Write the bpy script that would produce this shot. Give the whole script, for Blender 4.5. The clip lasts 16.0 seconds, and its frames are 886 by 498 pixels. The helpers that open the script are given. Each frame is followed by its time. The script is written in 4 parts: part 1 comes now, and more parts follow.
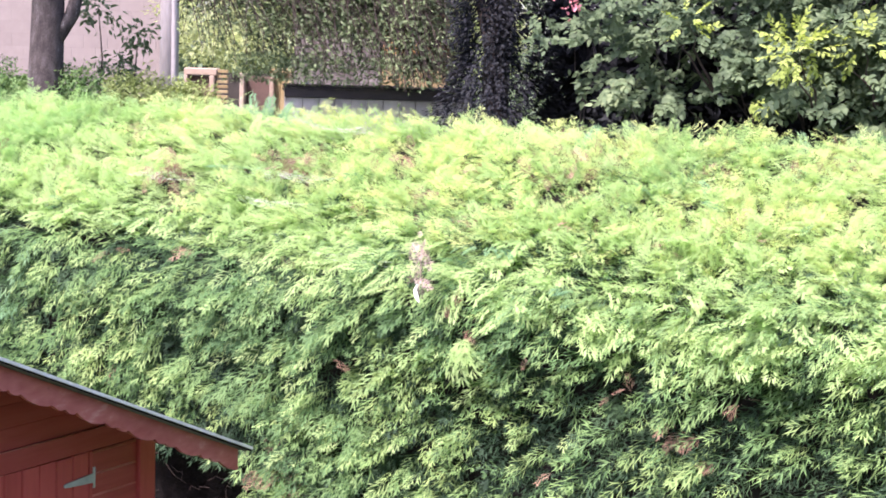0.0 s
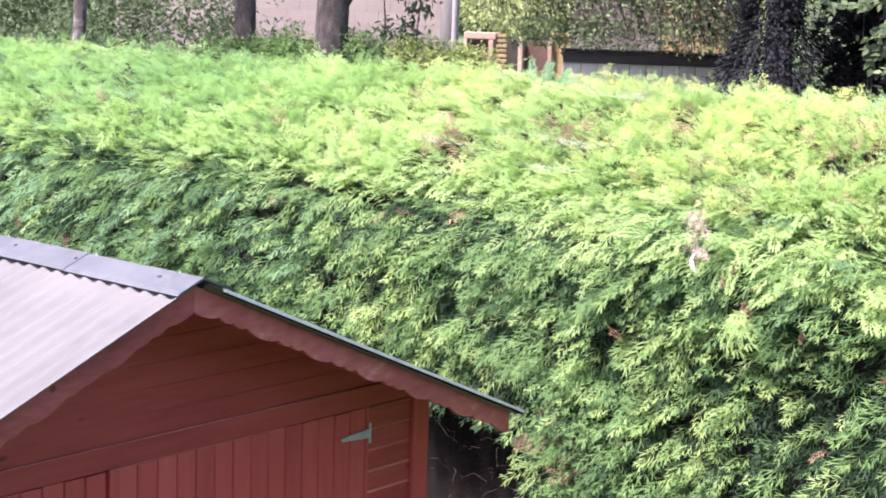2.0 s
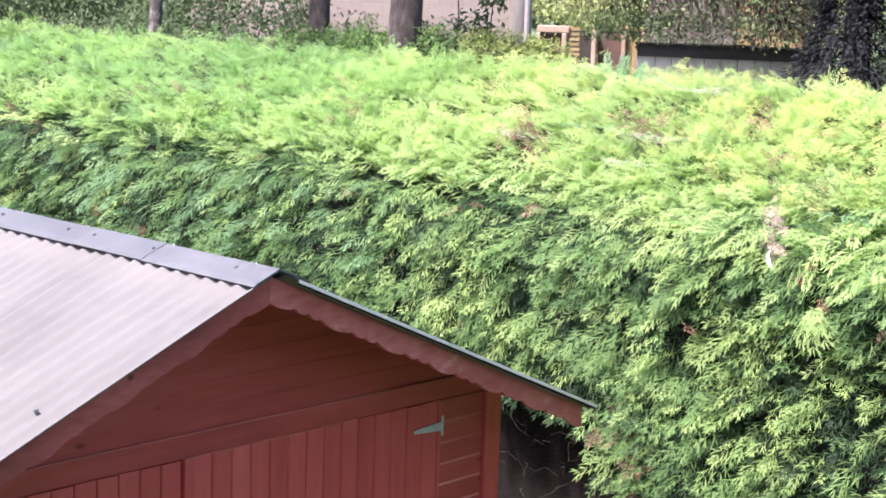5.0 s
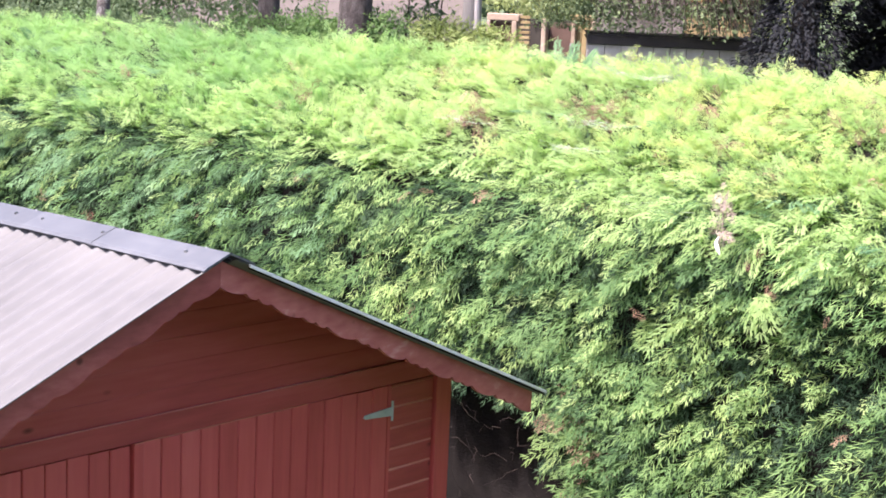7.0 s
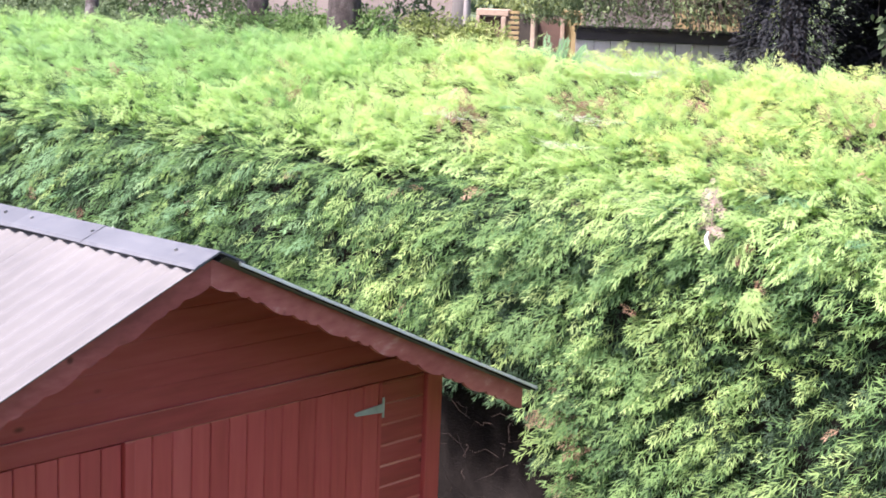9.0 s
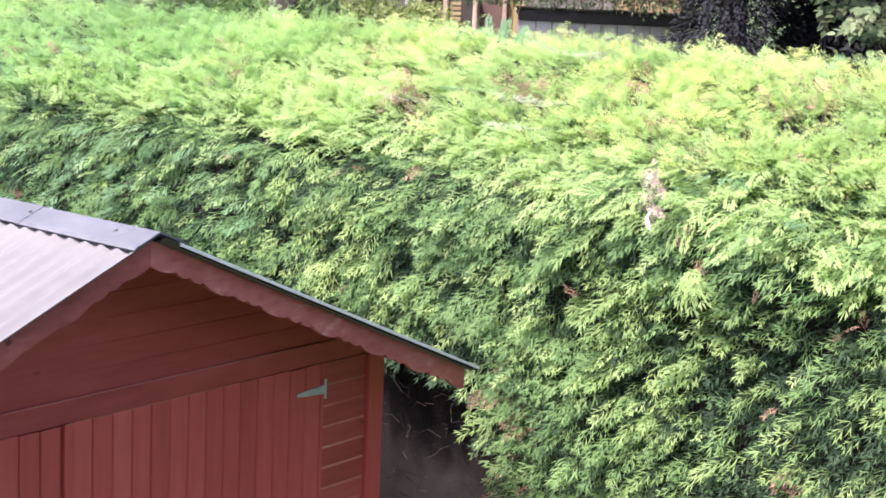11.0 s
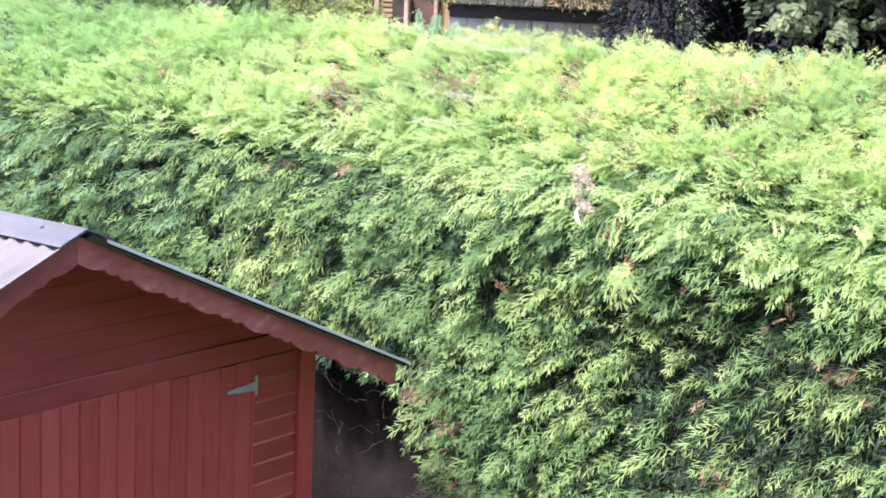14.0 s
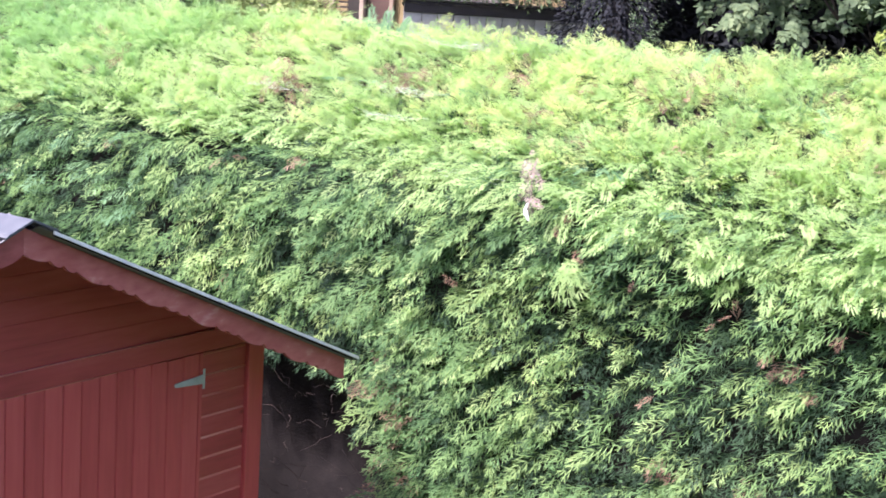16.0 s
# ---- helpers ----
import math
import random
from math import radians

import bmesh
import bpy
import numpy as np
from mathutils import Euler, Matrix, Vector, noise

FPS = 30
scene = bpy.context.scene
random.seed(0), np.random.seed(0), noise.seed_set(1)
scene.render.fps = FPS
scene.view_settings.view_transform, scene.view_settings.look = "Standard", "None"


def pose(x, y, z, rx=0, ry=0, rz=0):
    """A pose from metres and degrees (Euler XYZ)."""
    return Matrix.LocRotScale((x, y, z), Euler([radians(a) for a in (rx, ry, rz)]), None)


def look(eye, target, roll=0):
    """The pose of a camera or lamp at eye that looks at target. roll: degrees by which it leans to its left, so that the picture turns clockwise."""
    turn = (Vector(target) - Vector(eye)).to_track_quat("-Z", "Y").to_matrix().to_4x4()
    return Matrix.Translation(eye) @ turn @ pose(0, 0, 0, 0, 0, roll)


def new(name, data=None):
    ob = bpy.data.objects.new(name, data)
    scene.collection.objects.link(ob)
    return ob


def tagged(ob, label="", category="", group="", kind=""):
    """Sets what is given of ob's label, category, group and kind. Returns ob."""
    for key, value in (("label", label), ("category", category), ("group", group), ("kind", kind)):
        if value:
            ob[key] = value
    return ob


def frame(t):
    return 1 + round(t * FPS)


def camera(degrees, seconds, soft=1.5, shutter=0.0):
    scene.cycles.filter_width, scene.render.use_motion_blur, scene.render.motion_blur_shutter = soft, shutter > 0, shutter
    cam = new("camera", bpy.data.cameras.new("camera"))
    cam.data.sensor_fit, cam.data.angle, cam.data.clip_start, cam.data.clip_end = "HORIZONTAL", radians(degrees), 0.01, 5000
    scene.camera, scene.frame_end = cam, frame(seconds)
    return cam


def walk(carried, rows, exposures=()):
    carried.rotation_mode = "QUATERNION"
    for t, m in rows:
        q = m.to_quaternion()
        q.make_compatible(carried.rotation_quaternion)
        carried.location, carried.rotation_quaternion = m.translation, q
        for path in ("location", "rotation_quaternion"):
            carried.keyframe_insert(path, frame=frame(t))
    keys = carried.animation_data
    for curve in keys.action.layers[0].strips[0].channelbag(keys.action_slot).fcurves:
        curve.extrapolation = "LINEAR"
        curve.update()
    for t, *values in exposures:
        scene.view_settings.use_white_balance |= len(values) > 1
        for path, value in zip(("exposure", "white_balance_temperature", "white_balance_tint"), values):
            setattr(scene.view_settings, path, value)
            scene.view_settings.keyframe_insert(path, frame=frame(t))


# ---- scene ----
cam = camera(31.66, 16.0, soft=1.75, shutter=0.25)
ROWS = [
    (0.0, -3.794, -4.542, 3.498, -58.929, -7.271, -1.809),
    (0.5, -3.799, -4.545, 3.500, -56.966, -7.748, -1.977),
    (1.0, -3.799, -4.536, 3.500, -53.150, -8.597, -2.150),
    (1.5, -3.797, -4.534, 3.503, -50.679, -9.097, -1.954),
    (2.0, -3.804, -4.534, 3.508, -48.842, -8.905, -1.829),
    (2.5, -3.803, -4.527, 3.507, -47.292, -8.684, -1.989),
    (3.0, -3.803, -4.530, 3.511, -46.551, -8.910, -2.194),
    (3.5, -3.802, -4.527, 3.510, -45.841, -9.156, -2.071),
    (6.0, -3.830, -4.513, 3.505, -47.260, -9.435, -2.034),
    (6.5, -3.831, -4.516, 3.504, -48.013, -9.529, -2.386),
    (7.0, -3.830, -4.516, 3.493, -48.076, -9.582, -2.463),
    (7.5, -3.829, -4.518, 3.504, -47.862, -9.435, -2.236),
    (8.0, -3.831, -4.520, 3.507, -47.926, -9.397, -2.076),
    (8.5, -3.831, -4.518, 3.502, -48.121, -9.589, -2.123),
    (11.0, -3.826, -4.519, 3.498, -50.547, -10.350, -2.537),
    (11.5, -3.827, -4.524, 3.493, -51.122, -10.519, -2.455),
    (12.0, -3.830, -4.527, 3.494, -51.678, -10.179, -2.376),
    (12.5, -3.821, -4.528, 3.494, -52.132, -10.170, -2.455),
    (13.0, -3.821, -4.522, 3.490, -52.361, -10.377, -2.648),
    (13.5, -3.821, -4.530, 3.490, -52.637, -10.439, -2.668),
    (14.0, -3.820, -4.537, 3.490, -52.984, -10.335, -2.620),
    (14.5, -3.816, -4.538, 3.492, -53.189, -10.392, -2.619),
    (15.0, -3.818, -4.539, 3.489, -53.396, -10.467, -2.671),
    (15.5, -3.819, -4.539, 3.491, -53.704, -10.467, -2.694),
    (16.0, -3.813, -4.567, 3.492, -54.500, -10.420, -3.464),
]
walk(cam, [(t, pose(x, y, z, 90 + pitch, roll, yaw)) for t, x, y, z, yaw, pitch, roll in ROWS],
     exposures=((0.0, 1.73, 6200, 28), (1.5, 1.72, 6250, 26), (3.0, 1.70, 6450, 20.5), (8.5, 1.70, 6450, 20.5), (13.0, 1.71, 6200, 24.5), (16.0, 1.69, 6000, 25)))

# ---- world, sun, exposure ----
SUN_EL, SUN_AZ = radians(58), radians(-82)   # azimuth from +y towards +x
world = bpy.data.worlds.new("sky")
scene.world = world
world.use_nodes = True
wn = world.node_tree.nodes
sky = wn.new("ShaderNodeTexSky")
sky.sky_type, sky.sun_disc = "NISHITA", False
sky.sun_elevation, sky.sun_rotation = SUN_EL, SUN_AZ
sky.air_density, sky.dust_density, sky.ozone_density = 1.0, 2.5, 1.0
world.node_tree.links.new(sky.outputs[0], wn["Background"].inputs[0])
wn["Background"].inputs[1].default_value = 0.15
sun = new("sun", bpy.data.lights.new("sun", "SUN"))
sun.data.energy, sun.data.angle, sun.data.color = 4.2, radians(5.0), (1.0, 0.95, 0.86)
way = Vector((math.sin(SUN_AZ) * math.cos(SUN_EL), math.cos(SUN_AZ) * math.cos(SUN_EL), math.sin(SUN_EL)))
sun.matrix_world = look(way * 40, (0, 0, 0))

rng = np.random.default_rng(7)


# ---- materials ----
def node_mat(name):
    m = bpy.data.materials.new(name)
    m.use_nodes = True
    return m, m.node_tree.nodes, m.node_tree.links, m.node_tree.nodes["Principled BSDF"]


def ramp(nodes, stops):
    r = nodes.new("ShaderNodeValToRGB")
    while len(r.color_ramp.elements) < len(stops):
        r.color_ramp.elements.new(0.5)
    for e, (p, c) in zip(r.color_ramp.elements, stops):
        e.position, e.color = p, (*c, 1)
    return r


def math_node(nodes, op, a=None, b=None):
    n = nodes.new("ShaderNodeMath")
    n.operation = op
    for i, v in enumerate((a, b)):
        if v is not None:
            n.inputs[i].default_value = v
    return n


def surface(name, stops, scale=3.0, rough=0.7, bump=0.2, stretch=(1, 1, 1), fine=8.0, metal=0.0, depth=0.004, knots=0.0, spec=0.5, vary=0.25):
    """Colour from two noises, a shift per object, fine relief; stretch below 1 lengthens the grain along that axis."""
    m, n, l, b = node_mat(name)
    tc, mp, info = n.new("ShaderNodeTexCoord"), n.new("ShaderNodeMapping"), n.new("ShaderNodeObjectInfo")
    mp.inputs["Scale"].default_value = stretch
    add = n.new("ShaderNodeVectorMath")
    add.operation = "MULTIPLY_ADD"
    l.new(info.outputs["Random"], add.inputs[0])
    add.inputs[1].default_value = (37, 23, 11)
    l.new(tc.outputs["Object"], add.inputs[2])
    l.new(add.outputs[0], mp.inputs["Vector"])
    big, small = n.new("ShaderNodeTexNoise"), n.new("ShaderNodeTexNoise")
    big.inputs["Scale"].default_value, big.inputs["Detail"].default_value = scale, 4
    small.inputs["Scale"].default_value, small.inputs["Detail"].default_value = scale * fine, 3
    for t in (big, small):
        l.new(mp.outputs[0], t.inputs["Vector"])
    mix = math_node(n, "MULTIPLY_ADD", b=0.4)
    l.new(small.outputs[0], mix.inputs[0])
    sc = math_node(n, "MULTIPLY_ADD", b=vary)
    l.new(info.outputs["Random"], sc.inputs[0])
    half = math_node(n, "MULTIPLY", b=0.6)
    l.new(big.outputs[0], half.inputs[0])
    l.new(half.outputs[0], mix.inputs[2])
    l.new(mix.outputs[0], sc.inputs[2])
    off = math_node(n, "SUBTRACT", b=vary / 2)
    l.new(sc.outputs[0], off.inputs[0])
    r = ramp(n, stops)
    l.new(off.outputs[0], r.inputs[0])
    colour = r.outputs[0]
    if knots:
        v = n.new("ShaderNodeTexVoronoi")
        v.inputs["Scale"].default_value = knots
        km = n.new("ShaderNodeMapping")
        km.inputs["Scale"].default_value = tuple(min(1.0, s * 4) for s in stretch)
        l.new(add.outputs[0], km.inputs["Vector"])
        l.new(km.outputs[0], v.inputs["Vector"])
        kr = ramp(n, [(0.05, (1, 1, 1)), (0.13, (0, 0, 0))])
        l.new(v.outputs["Distance"], kr.inputs[0])
        mx = n.new("ShaderNodeMixRGB")
        l.new(kr.outputs[0], mx.inputs[0])
        l.new(colour, mx.inputs[1])
        mx.inputs[2].default_value = (*[c * 0.55 for c in stops[0][1]], 1)
        colour = mx.outputs[0]
    l.new(colour, b.inputs["Base Color"])
    rr = math_node(n, "MULTIPLY_ADD", b=0.3)
    l.new(small.outputs[0], rr.inputs[0])
    rr.inputs[2].default_value = rough - 0.15
    l.new(rr.outputs[0], b.inputs["Roughness"])
    b.inputs["Metallic"].default_value = metal
    b.inputs["Specular IOR Level"].default_value = spec
    bp = n.new("ShaderNodeBump")
    bp.inputs["Strength"].default_value, bp.inputs["Distance"].default_value = bump, depth
    l.new(small.outputs[0], bp.inputs["Height"])
    l.new(bp.outputs[0], b.inputs["Normal"])
    return m


def leafy(name, stops, scale=2.0, thin=0.35, rough=0.55, spec=0.4, each=0.4):
    """Foliage: colour per leaf and by patches, with light passing through."""
    m, n, l, b = node_mat(name)
    geo, tc, info = n.new("ShaderNodeNewGeometry"), n.new("ShaderNodeTexCoord"), n.new("ShaderNodeObjectInfo")
    big = n.new("ShaderNodeTexNoise")
    big.inputs["Scale"].default_value, big.inputs["Detail"].default_value = scale, 5
    add = n.new("ShaderNodeVectorMath")
    add.operation = "MULTIPLY_ADD"
    l.new(info.outputs["Random"], add.inputs[0])
    add.inputs[1].default_value = (31, 17, 5)
    l.new(tc.outputs["Object"], add.inputs[2])
    l.new(add.outputs[0], big.inputs["Vector"])
    isl = math_node(n, "MULTIPLY_ADD", b=each)
    l.new(geo.outputs["Random Per Island"], isl.inputs[0])
    con = math_node(n, "MULTIPLY_ADD", b=1.7)
    l.new(big.outputs[0], con.inputs[0])
    con.inputs[2].default_value = -0.55
    l.new(con.outputs[0], isl.inputs[2])
    r = ramp(n, stops)
    l.new(isl.outputs[0], r.inputs[0])
    l.new(r.outputs[0], b.inputs["Base Color"])
    b.inputs["Roughness"].default_value, b.inputs["Specular IOR Level"].default_value = rough, spec
    tr = n.new("ShaderNodeBsdfTranslucent")
    hs = n.new("ShaderNodeHueSaturation")
    hs.inputs["Saturation"].default_value, hs.inputs["Value"].default_value = 1.15, 1.4
    l.new(r.outputs[0], hs.inputs["Color"])
    l.new(hs.outputs[0], tr.inputs[0])
    mx = n.new("ShaderNodeMixShader")
    mx.inputs[0].default_value = thin
    l.new(b.outputs[0], mx.inputs[1])
    l.new(tr.outputs[0], mx.inputs[2])
    l.new(mx.outputs[0], n["Material Output"].inputs[0])
    return m


# Sun and shade are put into these greens: pale top, darker face.
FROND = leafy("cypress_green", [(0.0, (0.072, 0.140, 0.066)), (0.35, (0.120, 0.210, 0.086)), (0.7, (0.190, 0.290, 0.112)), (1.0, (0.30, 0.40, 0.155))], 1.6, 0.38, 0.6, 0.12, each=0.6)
FROND_OLD_SHADE = leafy("cypress_old_and_shaded_green", [(0.0, (0.020, 0.040, 0.025)), (0.5, (0.037, 0.071, 0.038)), (1.0, (0.070, 0.120, 0.057))], 2.2, 0.25, 0.6, 0.15, each=0.5)
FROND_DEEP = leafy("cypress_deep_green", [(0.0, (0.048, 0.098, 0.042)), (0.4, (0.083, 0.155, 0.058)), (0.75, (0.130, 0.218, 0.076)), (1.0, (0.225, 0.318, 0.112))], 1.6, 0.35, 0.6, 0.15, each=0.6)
FROND_MID = leafy("cypress_mid_green_tree_shade", [(0.0, (0.177, 0.315, 0.130)), (0.5, (0.260, 0.404, 0.161)), (1.0, (0.374, 0.514, 0.208))], 1.2, 0.45, 0.6, 0.1, each=0.3)
FROND_PALE = leafy("cypress_sunlit_new_growth", [(0.0, (0.270, 0.398, 0.162)), (0.4, (0.345, 0.466, 0.203)), (0.75, (0.416, 0.527, 0.240)), (1.0, (0.475, 0.572, 0.292))], 1.0, 0.52, 0.6, 0.1, each=0.25)
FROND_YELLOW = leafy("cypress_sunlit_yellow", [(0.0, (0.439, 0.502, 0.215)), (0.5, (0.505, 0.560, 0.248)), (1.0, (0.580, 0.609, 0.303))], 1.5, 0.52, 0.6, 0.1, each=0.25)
FROND_BLUE = leafy("cypress_blue_green", [(0.0, (0.095, 0.185, 0.100)), (0.6, (0.165, 0.28, 0.145)), (1.0, (0.26, 0.38, 0.195))], 3.0, 0.35, 0.6, 0.15)
FROND_DRY = leafy("dry_brown_frond", [(0.0, (0.11, 0.065, 0.048)), (0.5, (0.24, 0.15, 0.11)), (1.0, (0.42, 0.29, 0.21))], 4.0, 0.2, 0.7, 0.1)
FROND_DEAD = leafy("bleached_dead_frond", [(0.0, (0.26, 0.17, 0.15)), (0.6, (0.42, 0.30, 0.27)), (1.0, (0.58, 0.47, 0.44))], 8.0, 0.2)
# Near black, so the hedge's inner shade is in the colour.
CORE = surface("hedge_inside_shade", [(0.25, (0.013, 0.011, 0.012)), (0.6, (0.024, 0.020, 0.020)), (0.8, (0.046, 0.035, 0.032))], 9.0, 0.95, 0.3, depth=0.01, spec=0.05)
# Worn wood, with the light caught by upward edges put into the colour.
WORN_LIT_EDGE = surface("worn_and_lit_edge", [(0.3, (0.50, 0.13, 0.095)), (0.6, (0.64, 0.23, 0.165)), (0.85, (0.74, 0.38, 0.28))], 6.0, 0.9, 0.3, (0.1, 1, 1), spec=0.05)
TWIG = surface("twig_bark", [(0.3, (0.028, 0.018, 0.016)), (0.7, (0.075, 0.050, 0.043))], 12.0, 0.9, 0.5)
BARK = surface("tree_bark", [(0.3, (0.028, 0.020, 0.021)), (0.46, (0.070, 0.053, 0.052)), (0.60, (0.12, 0.10, 0.10)), (0.68, (0.30, 0.28, 0.28))], 15.0, 0.92, 1.0, (1, 1, 0.5), depth=0.03)
# Flat boards coloured darker than the doors for the shade under the overhang.
RED_H = surface("red_brown_stain_flat_grain_shaded", [(0.25, (0.265, 0.042, 0.039)), (0.5, (0.394, 0.064, 0.059)), (0.8, (0.486, 0.104, 0.092))], 5.0, 0.45, 0.25, (0.12, 1, 1), 7.0, knots=8.0, spec=0.3, vary=0.12)
RED_V = surface("red_brown_stain_upright_grain", [(0.25, (0.397, 0.061, 0.057)), (0.5, (0.514, 0.086, 0.079)), (0.8, (0.596, 0.127, 0.112))], 5.0, 0.45, 0.25, (1, 1, 0.1), 7.0, spec=0.3, vary=0.12)
RED_WORN = surface("worn_barge_stain", [(0.32, (0.230, 0.050, 0.043)), (0.50, (0.350, 0.085, 0.074)), (0.66, (0.450, 0.138, 0.117)), (0.82, (0.640, 0.368, 0.323))], 5.0, 0.55, 0.3, (0.3, 1, 0.7), 9.0, knots=7.0, spec=0.3)
SHEET = surface("corrugated_sheet_pale_grey", [(0.25, (0.086, 0.081, 0.087)), (0.5, (0.118, 0.111, 0.118)), (0.75, (0.148, 0.141, 0.146))], 2.6, 0.75, 0.15, (0.35, 1, 1), 9.0, vary=0.08)
RIDGE = surface("ridge_cap_slate_grey", [(0.2, (0.055, 0.056, 0.066)), (0.5, (0.085, 0.086, 0.10)), (0.8, (0.125, 0.125, 0.14))], 3.0, 0.5, 0.2, vary=0.1)
SCREW = surface("zinc_screw", [(0.3, (0.10, 0.10, 0.11)), (0.7, (0.22, 0.22, 0.23))], 20.0, 0.5, 0.2, metal=0.6)
GALV = surface("galvanised_steel", [(0.3, (0.32, 0.34, 0.33)), (0.7, (0.52, 0.54, 0.52))], 20.0, 0.5, 0.2, metal=0.1)
DARK_WOOD = surface("shed_inside_dark", [(0.3, (0.03, 0.012, 0.010)), (0.7, (0.06, 0.022, 0.018))], 4.0, 0.8, 0.3)
GRASS = surface("garden_grass", [(0.25, (0.034, 0.054, 0.021)), (0.5, (0.060, 0.088, 0.034)), (0.8, (0.098, 0.117, 0.055))], 0.8, 0.95, 0.8, fine=30.0, depth=0.03)
LAUREL = leafy("laurel_leaf_green", [(0.0, (0.046, 0.072, 0.040)), (0.5, (0.085, 0.121, 0.063)), (0.85, (0.124, 0.166, 0.084)), (1.0, (0.166, 0.207, 0.106))], 0.9, 0.3, 0.6, 0.2)
LAUREL_LIME = leafy("young_lime_leaf", [(0.0, (0.22, 0.28, 0.075)), (0.6, (0.31, 0.37, 0.10)), (1.0, (0.40, 0.45, 0.14))], 2.0, 0.4, 0.6, 0.15)
YEW_AND_SHADE = leafy("dark_needles_and_bush_shade", [(0.0, (0.020, 0.019, 0.024)), (0.6, (0.027, 0.028, 0.032)), (1.0, (0.039, 0.043, 0.043))], 1.2, 0.1, 1.0, 0.0)
BUSH = leafy("soft_green_undergrowth", [(0.0, (0.078, 0.135, 0.052)), (0.5, (0.130, 0.209, 0.081)), (1.0, (0.215, 0.297, 0.124))], 1.5, 0.4, 0.7, 0.1)
OLIVE = leafy("olive_grassy_growth", [(0.0, (0.163, 0.203, 0.078)), (0.5, (0.240, 0.287, 0.114)), (1.0, (0.338, 0.385, 0.168))], 1.5, 0.4, 0.7, 0.1)
SHRUB = leafy("shrub_leaf", [(0.0, (0.060, 0.086, 0.046)), (0.5, (0.098, 0.136, 0.072)), (0.85, (0.145, 0.190, 0.106)), (1.0, (0.185, 0.230, 0.145))], 1.0, 0.35, 0.7, 0.15)
SUNNY = leafy("sunlit_leaf", [(0.0, (0.21, 0.25, 0.11)), (0.5, (0.31, 0.35, 0.16)), (1.0, (0.42, 0.45, 0.24))], 0.8, 0.45)
TWIG_LEAF = leafy("overhanging_small_leaf", [(0.0, (0.053, 0.073, 0.040)), (0.5, (0.106, 0.140, 0.072)), (0.85, (0.190, 0.240, 0.122)), (1.0, (0.356, 0.423, 0.235))], 2.5, 0.35, 0.6, 0.2)
BLOCK = surface("pale_pink_render_block", [(0.2, (0.165, 0.130, 0.127)), (0.5, (0.195, 0.157, 0.153)), (0.8, (0.225, 0.185, 0.180))], 1.2, 0.9, 0.4, vary=0.06)
MORTAR = surface("mortar", [(0.3, (0.155, 0.122, 0.119)), (0.7, (0.185, 0.149, 0.145))], 3.0, 0.95, 0.4)
RENDER = surface("house_render", [(0.2, (0.11, 0.10, 0.097)), (0.5, (0.14, 0.13, 0.125)), (0.8, (0.18, 0.17, 0.165))], 1.0, 0.9, 0.3)
STONE = surface("weathered_pink_stone", [(0.2, (0.24, 0.165, 0.125)), (0.5, (0.33, 0.245, 0.195)), (0.8, (0.42, 0.33, 0.275))], 2.5, 0.9, 0.5)
OCHRE = surface("ochre_boards", [(0.2, (0.165, 0.110, 0.052)), (0.5, (0.245, 0.175, 0.085)), (0.8, (0.32, 0.245, 0.135))], 3.0, 0.85, 0.4)
ORANGE = surface("orange_brown_boards", [(0.2, (0.24, 0.115, 0.035)), (0.5, (0.34, 0.18, 0.06)), (0.8, (0.42, 0.25, 0.10))], 3.0, 0.85, 0.4)
BROWN = surface("red_brown_panel_and_wall_shade", [(0.2, (0.060, 0.032, 0.026)), (0.8, (0.13, 0.075, 0.060))], 4.0, 0.85, 0.3)
# Near-black colour stands for the unlit depth behind openings and boards.
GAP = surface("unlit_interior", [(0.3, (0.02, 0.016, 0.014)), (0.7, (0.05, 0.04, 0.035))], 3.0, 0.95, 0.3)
FASCIA_AND_SHADE = surface("blackened_fascia_and_shade", [(0.25, (0.033, 0.028, 0.033)), (0.6, (0.068, 0.057, 0.063)), (0.85, (0.135, 0.105, 0.098))], 2.0, 0.8, 0.4, (0.3, 0.3, 1), spec=0.15)
GREYWALL = surface("grey_painted_boards", [(0.25, (0.336, 0.297, 0.300)), (0.6, (0.493, 0.445, 0.450)), (0.85, (0.627, 0.572, 0.560))], 2.5, 0.85, 0.4)
SLATE = surface("mossy_roof", [(0.3, (0.060, 0.051, 0.048)), (0.45, (0.144, 0.120, 0.114)), (0.6, (0.216, 0.186, 0.180)), (0.75, (0.156, 0.144, 0.102))], 7.0, 0.9, 0.7, spec=0.1)
POLE = surface("grey_weathered_pole", [(0.3, (0.17, 0.145, 0.15)), (0.6, (0.25, 0.22, 0.225)), (0.85, (0.34, 0.31, 0.315))], 4.0, 0.85, 0.4, (1, 1, 0.15))
LIT_SHEET_EDGE = surface("lit_sheet_edge_tone", [(0.3, (0.56, 0.55, 0.50)), (0.7, (0.76, 0.74, 0.70))], 9.0, 0.7, 0.2)
VERGE_SHADE = surface("black_verge_shade", [(0.3, (0.012, 0.011, 0.012)), (0.7, (0.035, 0.030, 0.031))], 6.0, 0.85, 0.3, spec=0.1)
WHITE = surface("white_scrap", [(0.3, (0.70, 0.68, 0.70)), (0.7, (0.84, 0.82, 0.84))], 15.0, 0.8, 0.4)
WEB = surface("old_cobweb", [(0.3, (0.42, 0.46, 0.38)), (0.7, (0.56, 0.60, 0.51))], 15.0, 0.9, 0.1)
